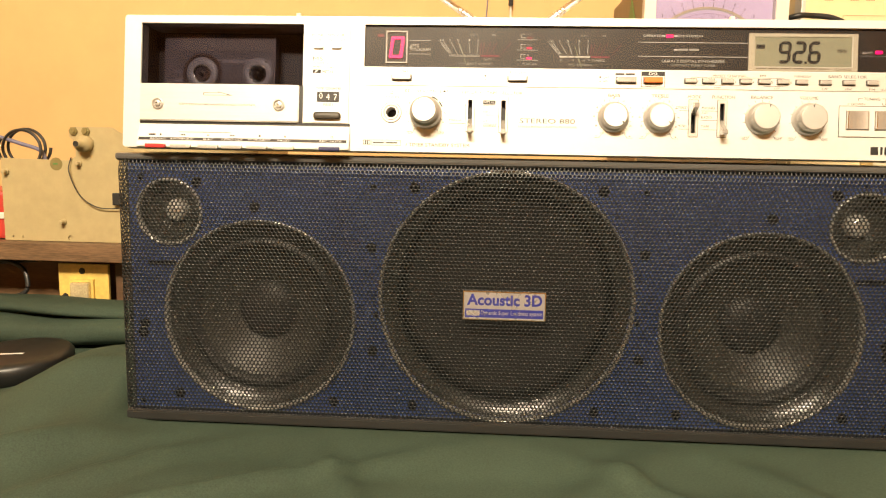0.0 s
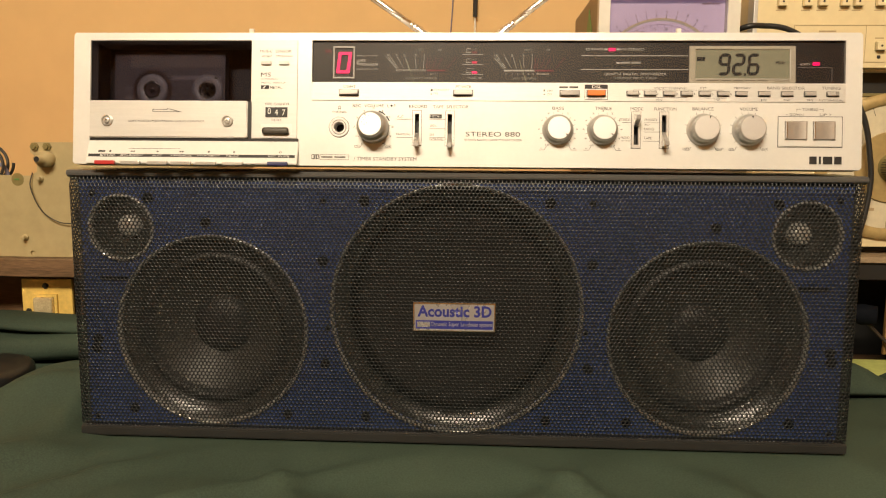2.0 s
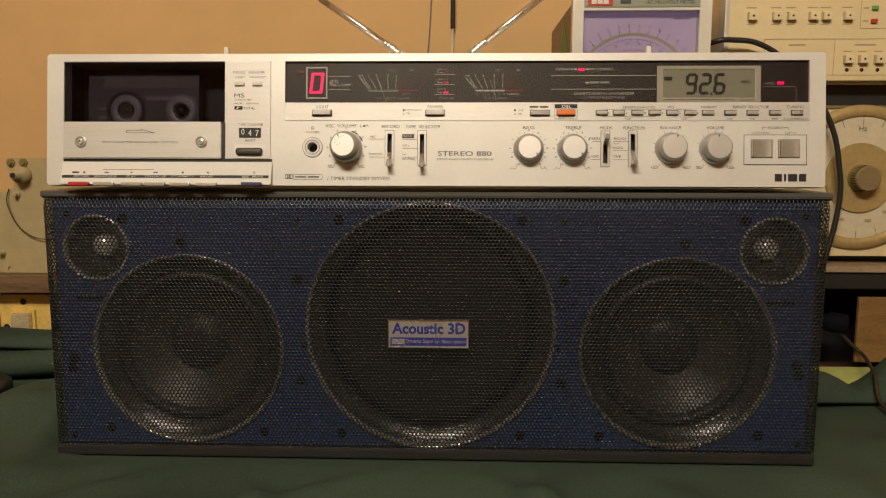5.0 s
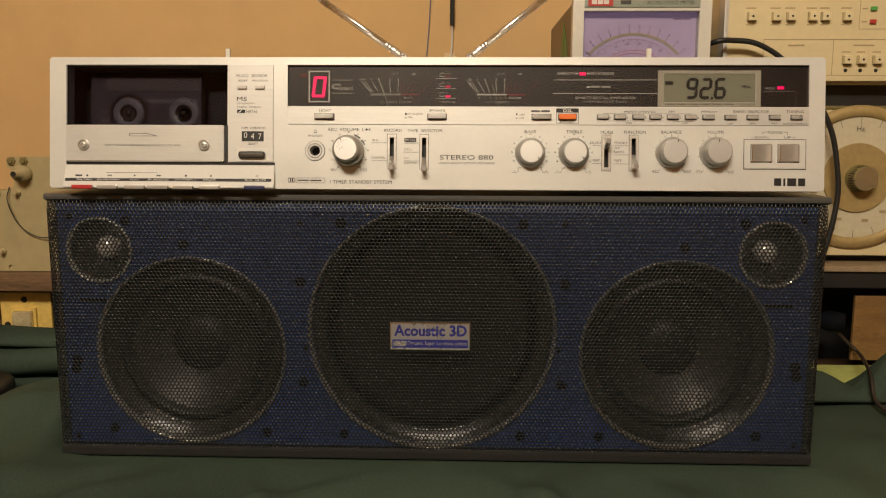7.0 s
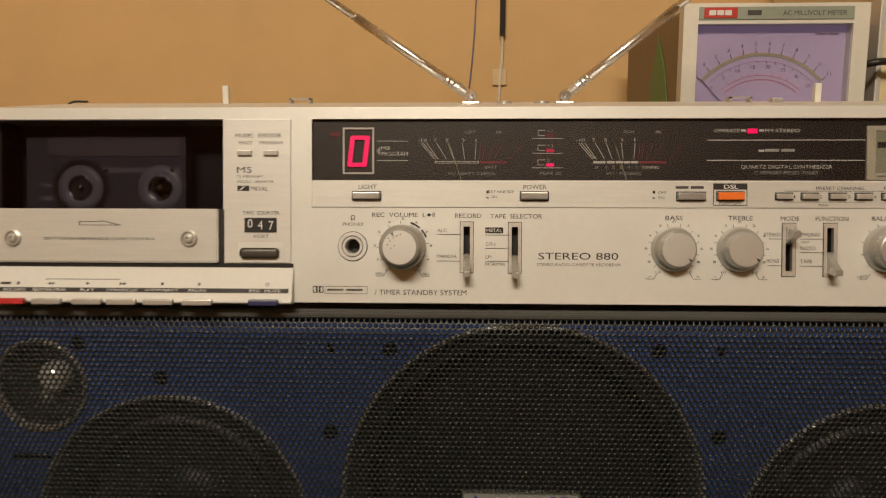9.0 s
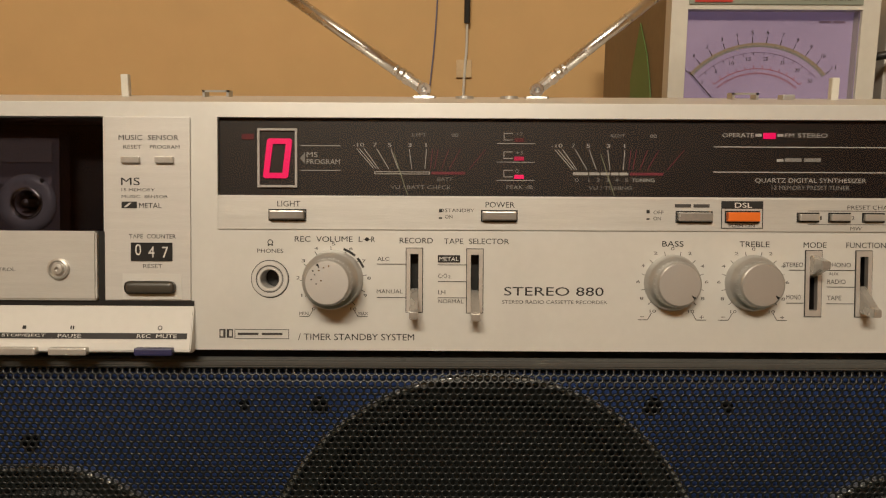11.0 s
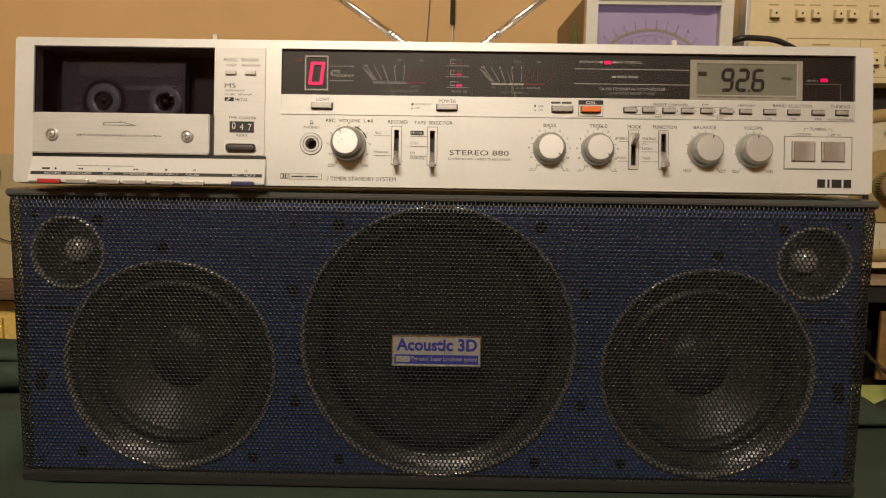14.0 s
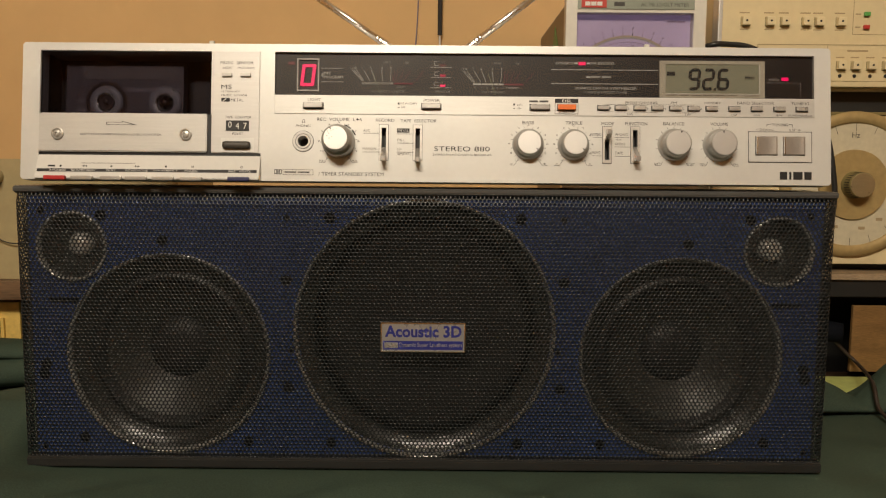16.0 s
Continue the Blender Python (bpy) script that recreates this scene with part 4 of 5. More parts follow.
for x in (-0.2318, -0.1893):
    part("hub", lathe(x, 0.2668, [(0.0120, 0.0148), (0.0120, 0.0143), (0.0092, 0.0140), (0.0056, 0.0140), (0.0050, 0.0150), (0.0050, 0.0240)], 36), HUB, deck, "pale cassette hub", smooth=True)
    part("hub_ring", lathe(x, 0.2668, [(0.0068, 0.0140), (0.0064, 0.0130), (0.0056, 0.0130), (0.0052, 0.0145)], 36), CHROME, deck, "bright ring of the hub", smooth=True)
    part("spindle", join(lathe(x, 0.2668, [(0, 0.0120), (0.0016, 0.0126), (0.0020, 0.0240)], 16), *[block(x + c - 0.0005, x + c + 0.0005, 0.0150, 0.0230, 0.2668 + s - 0.0005, 0.2668 + s + 0.0005) for c, s in [(0.0042 * math.cos(a), 0.0042 * math.sin(a)) for a in [k * math.pi / 3 for k in range(6)]]]), BLACKP, deck)
part("cassette_label", block(-0.2490, -0.1790, 0.0146, 0.0150, 0.2835, 0.2935), mat("dull_cassette_label", (0.12, 0.10, 0.10), 0.6, 0, 0.1, 30), deck)
part("tape_window", block(-0.2440, -0.1790, 0.0147, 0.0150, 0.2745, 0.2775), mat("dull_clear_band", (0.20, 0.18, 0.20), 0.3, 0, 0.15, 60), deck)
part("tape_pack", prism(circle(-0.2318, 0.2668, 0.0150, 36), 0.0146, 0.0149), mat("brown_tape_pack", (0.05, 0.035, 0.035), 0.25, 0, 0.1, 60), deck)
part("tape_guide", block(-0.2530, -0.2470, 0.0146, 0.0150, 0.2600, 0.2625), bpy.data.materials["dull_clear_band"], deck)
part("tape_guide", block(-0.2530, -0.2470, 0.0146, 0.0150, 0.2670, 0.2690), bpy.data.materials["dull_clear_band"], deck)
for x in (-0.2180, -0.1830):
    part("shell_screw", lathe(x, 0.2760, [(0, 0.0140), (0.0010, 0.0141), (0.0014, 0.0150)], 12), CHROME, deck)
door = hpart("deck_door", prism([(-0.2716, 0.2285), (-0.1535, 0.2285), (-0.1535, 0.2556), (-0.2716, 0.2556)], -0.0026, 0.0060, 0.0007), BRUSHED, None, "brushed silver cassette door plate")
for x in (-0.2580, -0.1680):
    sc = part("door_screw", lathe(x, 0.2408, [(0.0042, -0.0026), (0.0042, -0.0036), (0.0034, -0.0040), (0.0028, -0.0030), (0.0022, -0.0030), (0.0020, -0.0044), (0.0009, -0.0046), (0.0008, -0.0034), (0, -0.0034)], 24), BUTTON, door, "bright hex screw")
lettering("SOFT TOUCH MECHANICAL LOGIC CONTROL", -0.2420, -0.1850, 0.2398, 0.2412, -0.00272, INK, door)
part("arrow_mark", plate([[(-0.2240, 0.2472), (-0.2240, 0.2492), (-0.2130, 0.2492), (-0.2130, 0.2500), (-0.2020, 0.2472)], [(-0.2235, 0.2475), (-0.2235, 0.2489), (-0.2125, 0.2489), (-0.2125, 0.2495), (-0.2050, 0.2475)]], -0.00275, -0.0026), INKGREY, door)
sp_ = hpart("sensor_panel", block(-0.1508, -0.1172, -0.0010, -0.0001, 0.2285, 0.3003, 0.0003), BRUSHED_V, None, "brushed panel with tape counter and small buttons")
YP = -0.00108
for x in (-0.1438, -0.1306):
    push(x, x + 0.0072, 0.2822, 0.2848, BUTTON, 0.0020, sp_)
for text, x0, x1, z0, z1, ink in (("MUSIC  SENSOR", -0.1450, -0.1216, 0.2912, 0.2932, INK), ("RESET", -0.1432, -0.1362, 0.2878, 0.2893, INKGREY), ("PROGRAM", -0.1328, -0.1212, 0.2878, 0.2893, INKGREY), ("MS", -0.1442, -0.1368, 0.2736, 0.2766, INK),
                                  ("15 MEMORY", -0.1440, -0.1310, 0.2712, 0.2724, INKGREY), ("MUSIC  SENSOR", -0.1440, -0.1258, 0.2686, 0.2698, INKGREY), ("METAL", -0.1372, -0.1284, 0.2647, 0.2667, INK), ("TAPE  COUNTER", -0.1412, -0.1228, 0.2528, 0.2545, INK), ("RESET", -0.1358, -0.1282, 0.2412, 0.2428, INKGREY)):
    lettering(text, x0, x1, z0, z1, YP, ink, sp_)
part("metal_mark", plate([rect(-0.1440, -0.1380, 0.2646, 0.2672), [(-0.1432, 0.2650), (-0.1420, 0.2650), (-0.1400, 0.2668), (-0.1412, 0.2668)]], YP - 0.0001, YP), INK, sp_)
cnt = part("tape_counter", plate([rect(-0.1404, -0.1242, 0.2440, 0.2512), rect(-0.1400, -0.1246, 0.2444, 0.2508)], YP - 0.0004, YP), BLACKP, sp_, "black tape counter window")
part("counter_ground", block(-0.1400, -0.1246, YP - 0.0001, YP + 0.0002, 0.2444, 0.2508), BLACKP, sp_)
for text, x, dz in (("0", -0.1388, 0.0006), ("4", -0.1336, -0.0002), ("7", -0.1282, -0.0004)):
    lettering(text, x, x + 0.0024, 0.2456 + dz, 0.2500 + dz, YP - 0.0002, INKWHITE, sp_)
part("reset_frame", block(-0.1438, -0.1206, YP - 0.0002, YP, 0.2290, 0.2390), SILVER, sp_)
part("reset_button", block(-0.1424, -0.1228, -0.0040, -0.0010, 0.2312, 0.2362, 0.0024, 5), mat("dark_bronze_plastic", (0.06, 0.052, 0.042), 0.35, 0, 0.1, 50), sp_, "dark rounded reset button")
ks = hpart("key_panel", profile_x([(0.0, 0.2262), (-0.0012, 0.2262), (-0.0062, 0.2092), (-0.0040, 0.2082), (0.0, 0.2082)], -0.2722, -0.1158, 0.0004), KEYPANEL, None, "sloping silver panel of tape keys")
slope = (0.2262 - 0.2092) / 0.005


def on_slope(bm):
    """Lays flat print on the sloping key panel."""
    for v in bm.verts:
        v.co.y = v.co.y - 0.0012 - (0.2262 - v.co.z) / slope
    return bm


part("dark_stripe", on_slope(block(-0.2710, -0.1175, -0.0002, -0.0001, 0.2138, 0.2160)), INK, ks)
for text, c, w in (("RECORD", -0.2563, 0.0112), ("REW/REVIEW", -0.2384, 0.0170), ("PLAY", -0.2190, 0.0070), ("F.FWD/CUE", -0.2012, 0.0155), ("STOP/EJECT", -0.1810, 0.0170), ("PAUSE", -0.1632, 0.0090), ("REC  MUTE", -0.1292, 0.0155)):
    ob = lettering(text, c - w / 2, c + w / 2, 0.21425, 0.21560, 0.0, INKWHITE, ks)
    for v in ob.data.vertices:
        v.co.y = -0.0012 - (0.2262 - v.co.z) / slope - 0.0003


def arrow_head(x, way):
    """A small printed triangle that points along way."""
    return prism([(x - way * 0.0009, 0.2173), (x + way * 0.0009, 0.2180), (x - way * 0.0009, 0.2187)][::1 if way > 0 else -1], -0.0002, -0.0001)


signs = [[block(-0.2638, -0.2586, -0.0002, -0.0001, 0.2174, 0.2186)], [lathe(-0.2548, 0.2180, [(0, -0.0002), (0.0008, -0.0002), (0.0008, -0.0001)], 12)], [arrow_head(-0.2391, -1), arrow_head(-0.2373, -1)], [arrow_head(-0.2190, 1)], [arrow_head(-0.2020, 1), arrow_head(-0.2002, 1)],
         [block(-0.1819, -0.1805, -0.0002, -0.0001, 0.2174, 0.2187)], [block(-0.1632, -0.1627, -0.0002, -0.0001, 0.2173, 0.2187), block(-0.1623, -0.1618, -0.0002, -0.0001, 0.2173, 0.2187)], [plate([circle(-0.1283, 0.2180, 0.0009, 16), circle(-0.1283, 0.2180, 0.0006, 16)], -0.0002, -0.0001)]]
for shapes in signs:
    part("key_sign", on_slope(join(*shapes)), INK, ks)
part("key_bracket", on_slope(block(-0.2412, -0.2030, -0.0002, -0.0001, 0.2200, 0.2203)), INKGREY, ks)
for x, material, label in ((-0.2572, REDKEY, "red record key"), (-0.2384, BUTTON, ""), (-0.2180, BUTTON, ""), (-0.2006, BUTTON, ""), (-0.1821, BUTTON, ""), (-0.1625, BUTTON, ""), (-0.1295, NAVYKEY, "navy record mute key")):
    part("tape_key", block(x - 0.0074, x + 0.0074, -0.0086, -0.0050, 0.2078, 0.2108, 0.0007), material, ks, label)

# black strips laid on the face for the shaded gaps; nothing is cut
hpart("gap_shade_strips", join(block(-0.2722, -0.1160, -0.0004, -0.0002, 0.2263, 0.2283), block(-0.1535, -0.1510, -0.0004, 0.0, 0.2283, 0.2555)), BLACKP, None, "black strips for the shade in the gaps round the deck")

# aerials and small fittings on the top
for s in (-1, 1):
    base = Vector((s * 0.028, 0.094, 0.3165))
    d = Vector((s * 0.083, 0.012, 0.0565 if s < 0 else 0.0650)).normalized()
    ae = part("aerial", tube([base, base + d * 0.012], 0.0030, 12, 2), AERIAL, boombox, "chrome telescopic aerial")
    for r, a0, a1 in ((0.0028, 0.010, 0.085), (0.0023, 0.084, 0.165), (0.0018, 0.164, 0.25)):
        part("aerial_section", tube([base + d * a0, base + d * a1], r, 14, 2), AERIAL, ae, smooth=True)
    for a0, a1, r in ((0.0085, 0.0112, 0.0034), (0.0128, 0.0146, 0.0033), (0.0164, 0.0176, 0.0031)):
        part("aerial_collar", tube([base + d * a0, base + d * a1], r, 16, 2), AERIAL, ae, smooth=False)
    part("aerial_pivot", lathe(base.x, base.z, [(0.0014, base.y - 0.0034), (0.0030, base.y - 0.0034), (0.0035, base.y - 0.0026), (0.0035, base.y + 0.0026), (0.0030, base.y + 0.0034), (0, base.y + 0.0034)], 20), AERIAL, ae, smooth=False)
    part("pivot_pin", lathe(base.x, base.z, [(0, base.y - 0.0026), (0.0013, base.y - 0.0028), (0.0014, base.y - 0.0020)], 12), DARKBUTTON, ae)
    part("aerial_base", block(base.x - 0.006, base.x + 0.006, base.y - 0.005, base.y + 0.005, 0.3090, 0.3135, 0.0012), DARKBUTTON, ae)
for s in (-1, 1):
    part("top_lever", block(s * 0.1780 - 0.0019, s * 0.1780 + 0.0019, 0.096, 0.100, 0.306, 0.3235, 0.0006), OFFWHITE, boombox, "small pale lever on the top")
    part("handle_socket", join(block(s * 0.131 - 0.0065, s * 0.131 + 0.0065, 0.0905, 0.0917, 0.3146, 0.3156), block(s * 0.131 - 0.0065, s * 0.131 - 0.0053, 0.0905, 0.098, 0.3090, 0.3156), block(s * 0.131 + 0.0053, s * 0.131 + 0.0065, 0.0905, 0.098, 0.3090, 0.3156)), KNOBM, boombox, "thin metal loop on the top")
part("top_clip", block(0.149, 0.155, 0.089, 0.096, 0.309, 0.3148, 0.0006), KNOBM, boombox)
part("handle_end", tube([(-0.284, 0.100, 0.3080), (-0.276, 0.100, 0.3138), (-0.266, 0.100, 0.3142)], 0.0007, 8), BLACKP, boombox)
for x in (-0.008, 0.014):
    part("top_stud", lathe(0, 0, [(0, -0.001), (0.0042, -0.0007), (0.0048, 0.0006), (0.0048, 0.004)], 24), KNOBM, boombox, m=pose(x, 0.088, 0.3125, -90))

# ---- bench and cloth ----
setting("bench", block(-1.3, 1.3, -0.45, 0.515, -0.06, -0.012), DARKWOOD, "wooden workbench top under the cloth")


def bump1(d, w):
    """A smooth hump of half-width w."""
    k = max(0.0, 1 - abs(d) / w)
    return k * k * (3 - 2 * k)


def cloth_height(x, y):
    """The cloth lies flat under the boombox and is rucked up towards the back and creased in front."""
    out = max(abs(x) - 0.295, -0.012 - y, y - 0.14)
    free = min(1.0, max(0.0, out / 0.05))
    n = noise.noise(Vector((x * 5, y * 7, 0.3))) * 0.007 + noise.noise(Vector((x * 13, y * 17, 1.7))) * 0.0040 + noise.noise(Vector((x * 26, y * 34, 4.7))) * 0.0016 + noise.noise(Vector((x * 70, y * 80, 2.2))) * 0.0003
    h = (n - 0.005) * free
    if x < -0.27:
        k = min(1, (-0.27 - x) / 0.09)
        wav = 0.02 * noise.noise(Vector((x * 7, 0, 5)))
        h += k * (0.012 * bump1(y - 0.230 - wav, 0.034))
        tent = min(1.0, max(0.0, (x + 0.455) / 0.115))
        tent = tent * tent * (3 - 2 * tent) * min(1.0, (-0.292 - x) / 0.012) if x < -0.292 else 0.0
        crest = 0.078 + 0.25 * (x + 0.36)
        h += 0.040 * tent * bump1(y - crest, 0.060 if y > crest else 0.150)
        h += 0.005 * tent * bump1(y - 0.035 - 0.2 * (x + 0.36), 0.022)
        h += 0.010 * min(1.0, (-0.27 - x) / 0.05) * bump1(y + 0.085 - 0.9 * (x + 0.36), 0.060)
    for cx, slope_, w, a in ((-0.27, 0.9, 0.016, 0.006), (-0.17, 1.6, 0.014, 0.005), (-0.10, -0.5, 0.012, 0.004), (0.05, 0.7, 0.018, 0.005), (0.13, -1.2, 0.014, 0.004), (0.22, -0.8, 0.016, 0.004), (-0.38, 1.4, 0.022, 0.007)):
        h += 1.5 * a * free * bump1((x - cx) - slope_ * (y + 0.10), w * 1.8)
    return h


def cloth_mesh():
    xs = np.concatenate([np.arange(-1.2, -0.62, 0.03), np.arange(-0.62, 0.62, 0.007), np.arange(0.62, 1.21, 0.03)])
    ys = np.arange(-0.40, 0.262, 0.007)
    bm = bmesh.new()
    grid = [[bm.verts.new((x, y, cloth_height(x, y) - 0.001)) for x in xs] for y in ys]
    for a, b_ in zip(grid, grid[1:]):
        for i in range(len(xs) - 1):
            bm.faces.new((a[i], a[i + 1], b_[i + 1], b_[i]))
    r = bmesh.ops.extrude_edge_only(bm, edges=[e for e in bm.edges if e.is_boundary])
    for v in r["geom"]:
        if isinstance(v, bmesh.types.BMVert):
            v.co.z = -0.0119
    bmesh.ops.recalc_face_normals(bm, faces=bm.faces)
    return bm


tagged(part("tablecloth", cloth_mesh(), CLOTH, smooth=True), "green cotton cloth, creased, over the bench", "cloth")

def roll_mesh(y0, z0, ry, rz, seed):
    """A soft roll of rucked cloth along the back of the bench."""
    bm = bmesh.new()
    rings = []
    for i in range(61):
        x = -0.80 + 0.50 * i / 60
        end = min(1.0, (60 - i) / 8 + 0.15)
        wy = 0.012 * noise.noise(Vector((x * 6, seed, 0)))
        lift = 0.004 * noise.noise(Vector((x * 9, seed, 3))) + 0.006 * max(0.0, (-0.45 - x) * 3)
        ring = []
        for k in range(20):
            a = 2 * math.pi * k / 20
            w = 1 + 0.16 * noise.noise(Vector((x * 11, math.cos(a) * 1.3 + seed, math.sin(a) * 1.3)))
            ring.append(bm.verts.new((x, y0 + wy + ry * end * w * math.cos(a), z0 * end + lift + rz * end * w * math.sin(a))))
        rings.append(ring)
    for a, b_ in zip(rings, rings[1:]):
        for k in range(20):
            bm.faces.new((a[k], a[(k + 1) % 20], b_[(k + 1) % 20], b_[k]))
    bm.faces.new(rings[0][::-1])
    bm.faces.new(rings[-1])
    bmesh.ops.recalc_face_normals(bm, faces=bm.faces)
    return bm


tagged(part("cloth_roll", roll_mesh(0.214, 0.013, 0.026, 0.0165, 1.0), CLOTH, smooth=True), "rucked roll of green cloth at the back of the bench", "cloth")
tagged(part("cloth_roll", roll_mesh(0.226, 0.0345, 0.026, 0.0085, 7.0), CLOTH, smooth=True), "narrow upper roll of green cloth against the shelf", "cloth")

# folded corner of cloth and pale pad beside the boombox
def fold_mesh():
    """A doubled-over flap: a low lobe, a notch and a high rise to the side."""
    bm = bmesh.new()
    rows = []
    for j in range(19):
        v = j / 18
        row = []
        for i in range(41):
            u = i / 40
            x = 0.305 + 0.46 * u
            y = 0.143 + 0.045 * v + 0.004 * math.sin(u * 7)
            if x < 0.414:
                top = 0.004 + 0.020 * max(0.0, math.cos((x - 0.360) / 0.045 * math.pi / 2))
            else:
                top = 0.004 + 0.062 * (1 - math.exp(-(x - 0.414) / 0.026))
            rise = min(1.0, v / 0.42)
            back = 1.0 if v < 0.42 else 1 - 0.55 * ((v - 0.42) / 0.58) ** 2
            z = 0.003 + top * math.sin(rise * math.pi / 2) * back
            row.append(bm.verts.new((x, y, z + 0.0012 * noise.noise(Vector((u * 9, v * 6, 2))))))
        rows.append(row)
    for a, b_ in zip(rows, rows[1:]):
        for i in range(40):
            bm.faces.new((a[i], a[i + 1], b_[i + 1], b_[i]))
    r = bmesh.ops.extrude_face_region(bm, geom=list(bm.faces))
    bmesh.ops.translate(bm, verts=[v for v in r["geom"] if isinstance(v, bmesh.types.BMVert)], vec=(0, 0, -0.0035))
    bmesh.ops.recalc_face_normals(bm, faces=bm.faces)
    return bm


tagged(part("folded_cloth", fold_mesh(), CLOTH, smooth=True), "turned-back fold of green cloth on the bench", "cloth")
tagged(part("writing_pad", block(0.31, 0.56, 0.192, 0.2615, -0.004, 0.0035, 0.001), PAD), "pale yellow-green paper pad on the bench", "pad")

# flat black case on the cloth
case = thing("round_case", "flat round black case lying on the cloth", "case", pose(-0.456, 0.118, 0.004, 2, -2, 8))
part("case_body", lathe(0, 0, [(0, 0.012), (0.040, 0.012), (0.048, 0.006), (0.050, -0.002), (0.050, -0.008), (0.047, -0.0115), (0.042, -0.0125), (0, -0.0130)], 48), BLACKP, case, m=Matrix.Rotation(radians(-90), 4, "X"), smooth=True).scale = (1, 1, 1)
part("case_mark", block(-0.010, 0.012, -0.012, -0.009, 0.01296, 0.0132), INKWHITE, case, "short pale mark")

# ---- shelf behind the boombox ----
setting("shelf_board", block(-1.3, 0.29, 0.232, 0.50, 0.0835, 0.1030, 0.001), WORNWOOD, "dark worn plank shelf behind the boombox")
setting("shelf_rail", block(0.2905, 1.3, 0.250, 0.50, 0.0910, 0.1092, 0.0015), CABINET, "dark grey shelf edge")
# worn wood, its colour also lightened for the thin highlight along the edge
setting("shelf_top", block(0.2905, 1.3, 0.246, 0.50, 0.1096, 0.1160, 0.0008), mat("worn_highlit_board_edge", (0.30, 0.22, 0.14), 0.45, 0, 0.5, 20, 0.2, (1, 6, 9)), "thin worn board on the shelf, paler for its highlight")
setting("back_board", block(-1.3, 0.30, 0.300, 0.318, -0.012, 0.083), mat("brown_back_board", (0.14, 0.075, 0.035), 0.6, 0, 0.35, 10, 0.2, (1, 6, 9)), "brown wooden board under the shelf")
setting("shelf_support", block(-0.430, -0.395, 0.262, 0.2995, -0.012, 0.0830, 0.001), DARKWOOD, "dark wooden shelf upright")
# added black sheet whose colour gives the recess its deep shade
setting("recess_shade_sheet", block(0.30, 0.60, 0.34, 0.36, -0.012, 0.083), BLACKP, "black sheet added for the shade in the recess under the shelf")
setting("drawer_front", block(0.4500, 1.3, 0.264, 0.2690, 0.008, 0.0800, 0.0010), PALEWOOD, "varnished pine drawer front")

# light switch on a yellowed plate
sw = thing("light_switch", "yellowed switch plate with a worn metal toggle", "switch")
part("switch_plate", block(-0.493, -0.4355, 0.257, 0.2615, 0.022, 0.0770, 0.001), YELLOWED, sw)
part("toggle_frame", plate([rect(-0.4795, -0.4515, 0.0330, 0.0600), rect(-0.4765, -0.4545, 0.0360, 0.0570)], 0.2535, 0.2570), YELLOWED, sw)
part("toggle", block(-0.4763, -0.4547, 0.2480, 0.2568, 0.0362, 0.0568, 0.0025, 3), mat("worn_toggle_metal", (0.74, 0.62, 0.38), 0.25, 0.45, 0.35, 60, 0.1), sw, "worn shiny metal toggle")
for x, z in ((-0.4655, 0.0690), (-0.4860, 0.0400)):
    part("plate_screw", lathe(x, z, [(0, 0.2550), (0.0028, 0.2553), (0.0036, 0.2569)], 16), RUBBER, sw)

# opened instrument chassis
ch = thing("chassis", "dusty beige steel instrument chassis standing on the shelf", "chassis")
outline_c = [(-0.5440, 0.1035), (-0.2600, 0.1035), (-0.2600, 0.2150), (-0.4010, 0.2170), (-0.4190, 0.2275), (-0.4610, 0.2275), (-0.4660, 0.2235), (-0.4660, 0.2165), (-0.4590, 0.2110), (-0.4600, 0.1960), (-0.4680, 0.1915), (-0.5440, 0.1930)]
part("chassis_plate", plate([outline_c, circle(-0.4700, 0.1075, 0.0028, 16), rect(-0.5245, -0.5230, 0.1058, 0.1090), circle(-0.5345, 0.1075, 0.0012, 10)], 0.2450, 0.2470), BEIGE, ch)
part("chassis_body", block(-0.5400, -0.2700, 0.2472, 0.40, 0.1035, 0.1850, 0.002), BEIGE, ch)
part("upper_bracket", block(-0.4150, -0.2700, 0.2600, 0.40, 0.1855, 0.2230, 0.001), BEIGE, ch)
for x, z, r in ((-0.4605, 0.2228, 0.0046), (-0.4468, 0.2228, 0.0046)):
    part("brass_nut", lathe(x, z, [(0, 0.2405), (r * 0.6, 0.2405), (r * 0.65, 0.2425), (r, 0.2425), (r, 0.2449)], 6), OLIVE, ch, "brass hexagon nut")
part("shaft_bush", lathe(-0.4470, 0.2098, [(0.0030, 0.2230), (0.0040, 0.2240), (0.0045, 0.2330), (0.0085, 0.2335), (0.0085, 0.2449)], 24), BEIGE, ch, "round shaft bush", smooth=True)
part("shaft_hole", lathe(-0.4470, 0.2098, [(0.0030, 0.2232), (0, 0.2234)], 16), RUBBER, ch)
for x, z in ((-0.5380, 0.1785), (-0.4765, 0.1250), (-0.4560, 0.1885)):
    part("stud", lathe(x, z, [(0, 0.2370), (0.0022, 0.2375), (0.0025, 0.2420), (0.0032, 0.2425), (0.0032, 0.2449)], 16), BEIGE, ch)
part("chassis_wire", tube([(-0.4640, 0.243, 0.1950), (-0.4655, 0.240, 0.1800), (-0.4550, 0.239, 0.1560), (-0.4380, 0.240, 0.1430), (-0.4180, 0.240, 0.1410), (-0.3900, 0.240, 0.1440)], 0.0006), CABLE, ch, "thin dark wire")
part("round_sticker", lathe(-0.4820, 0.1875, [(0, 0.2446), (0.0040, 0.2446), (0.0068, 0.2447), (0.0070, 0.2449)], 24), OLIVE, ch)
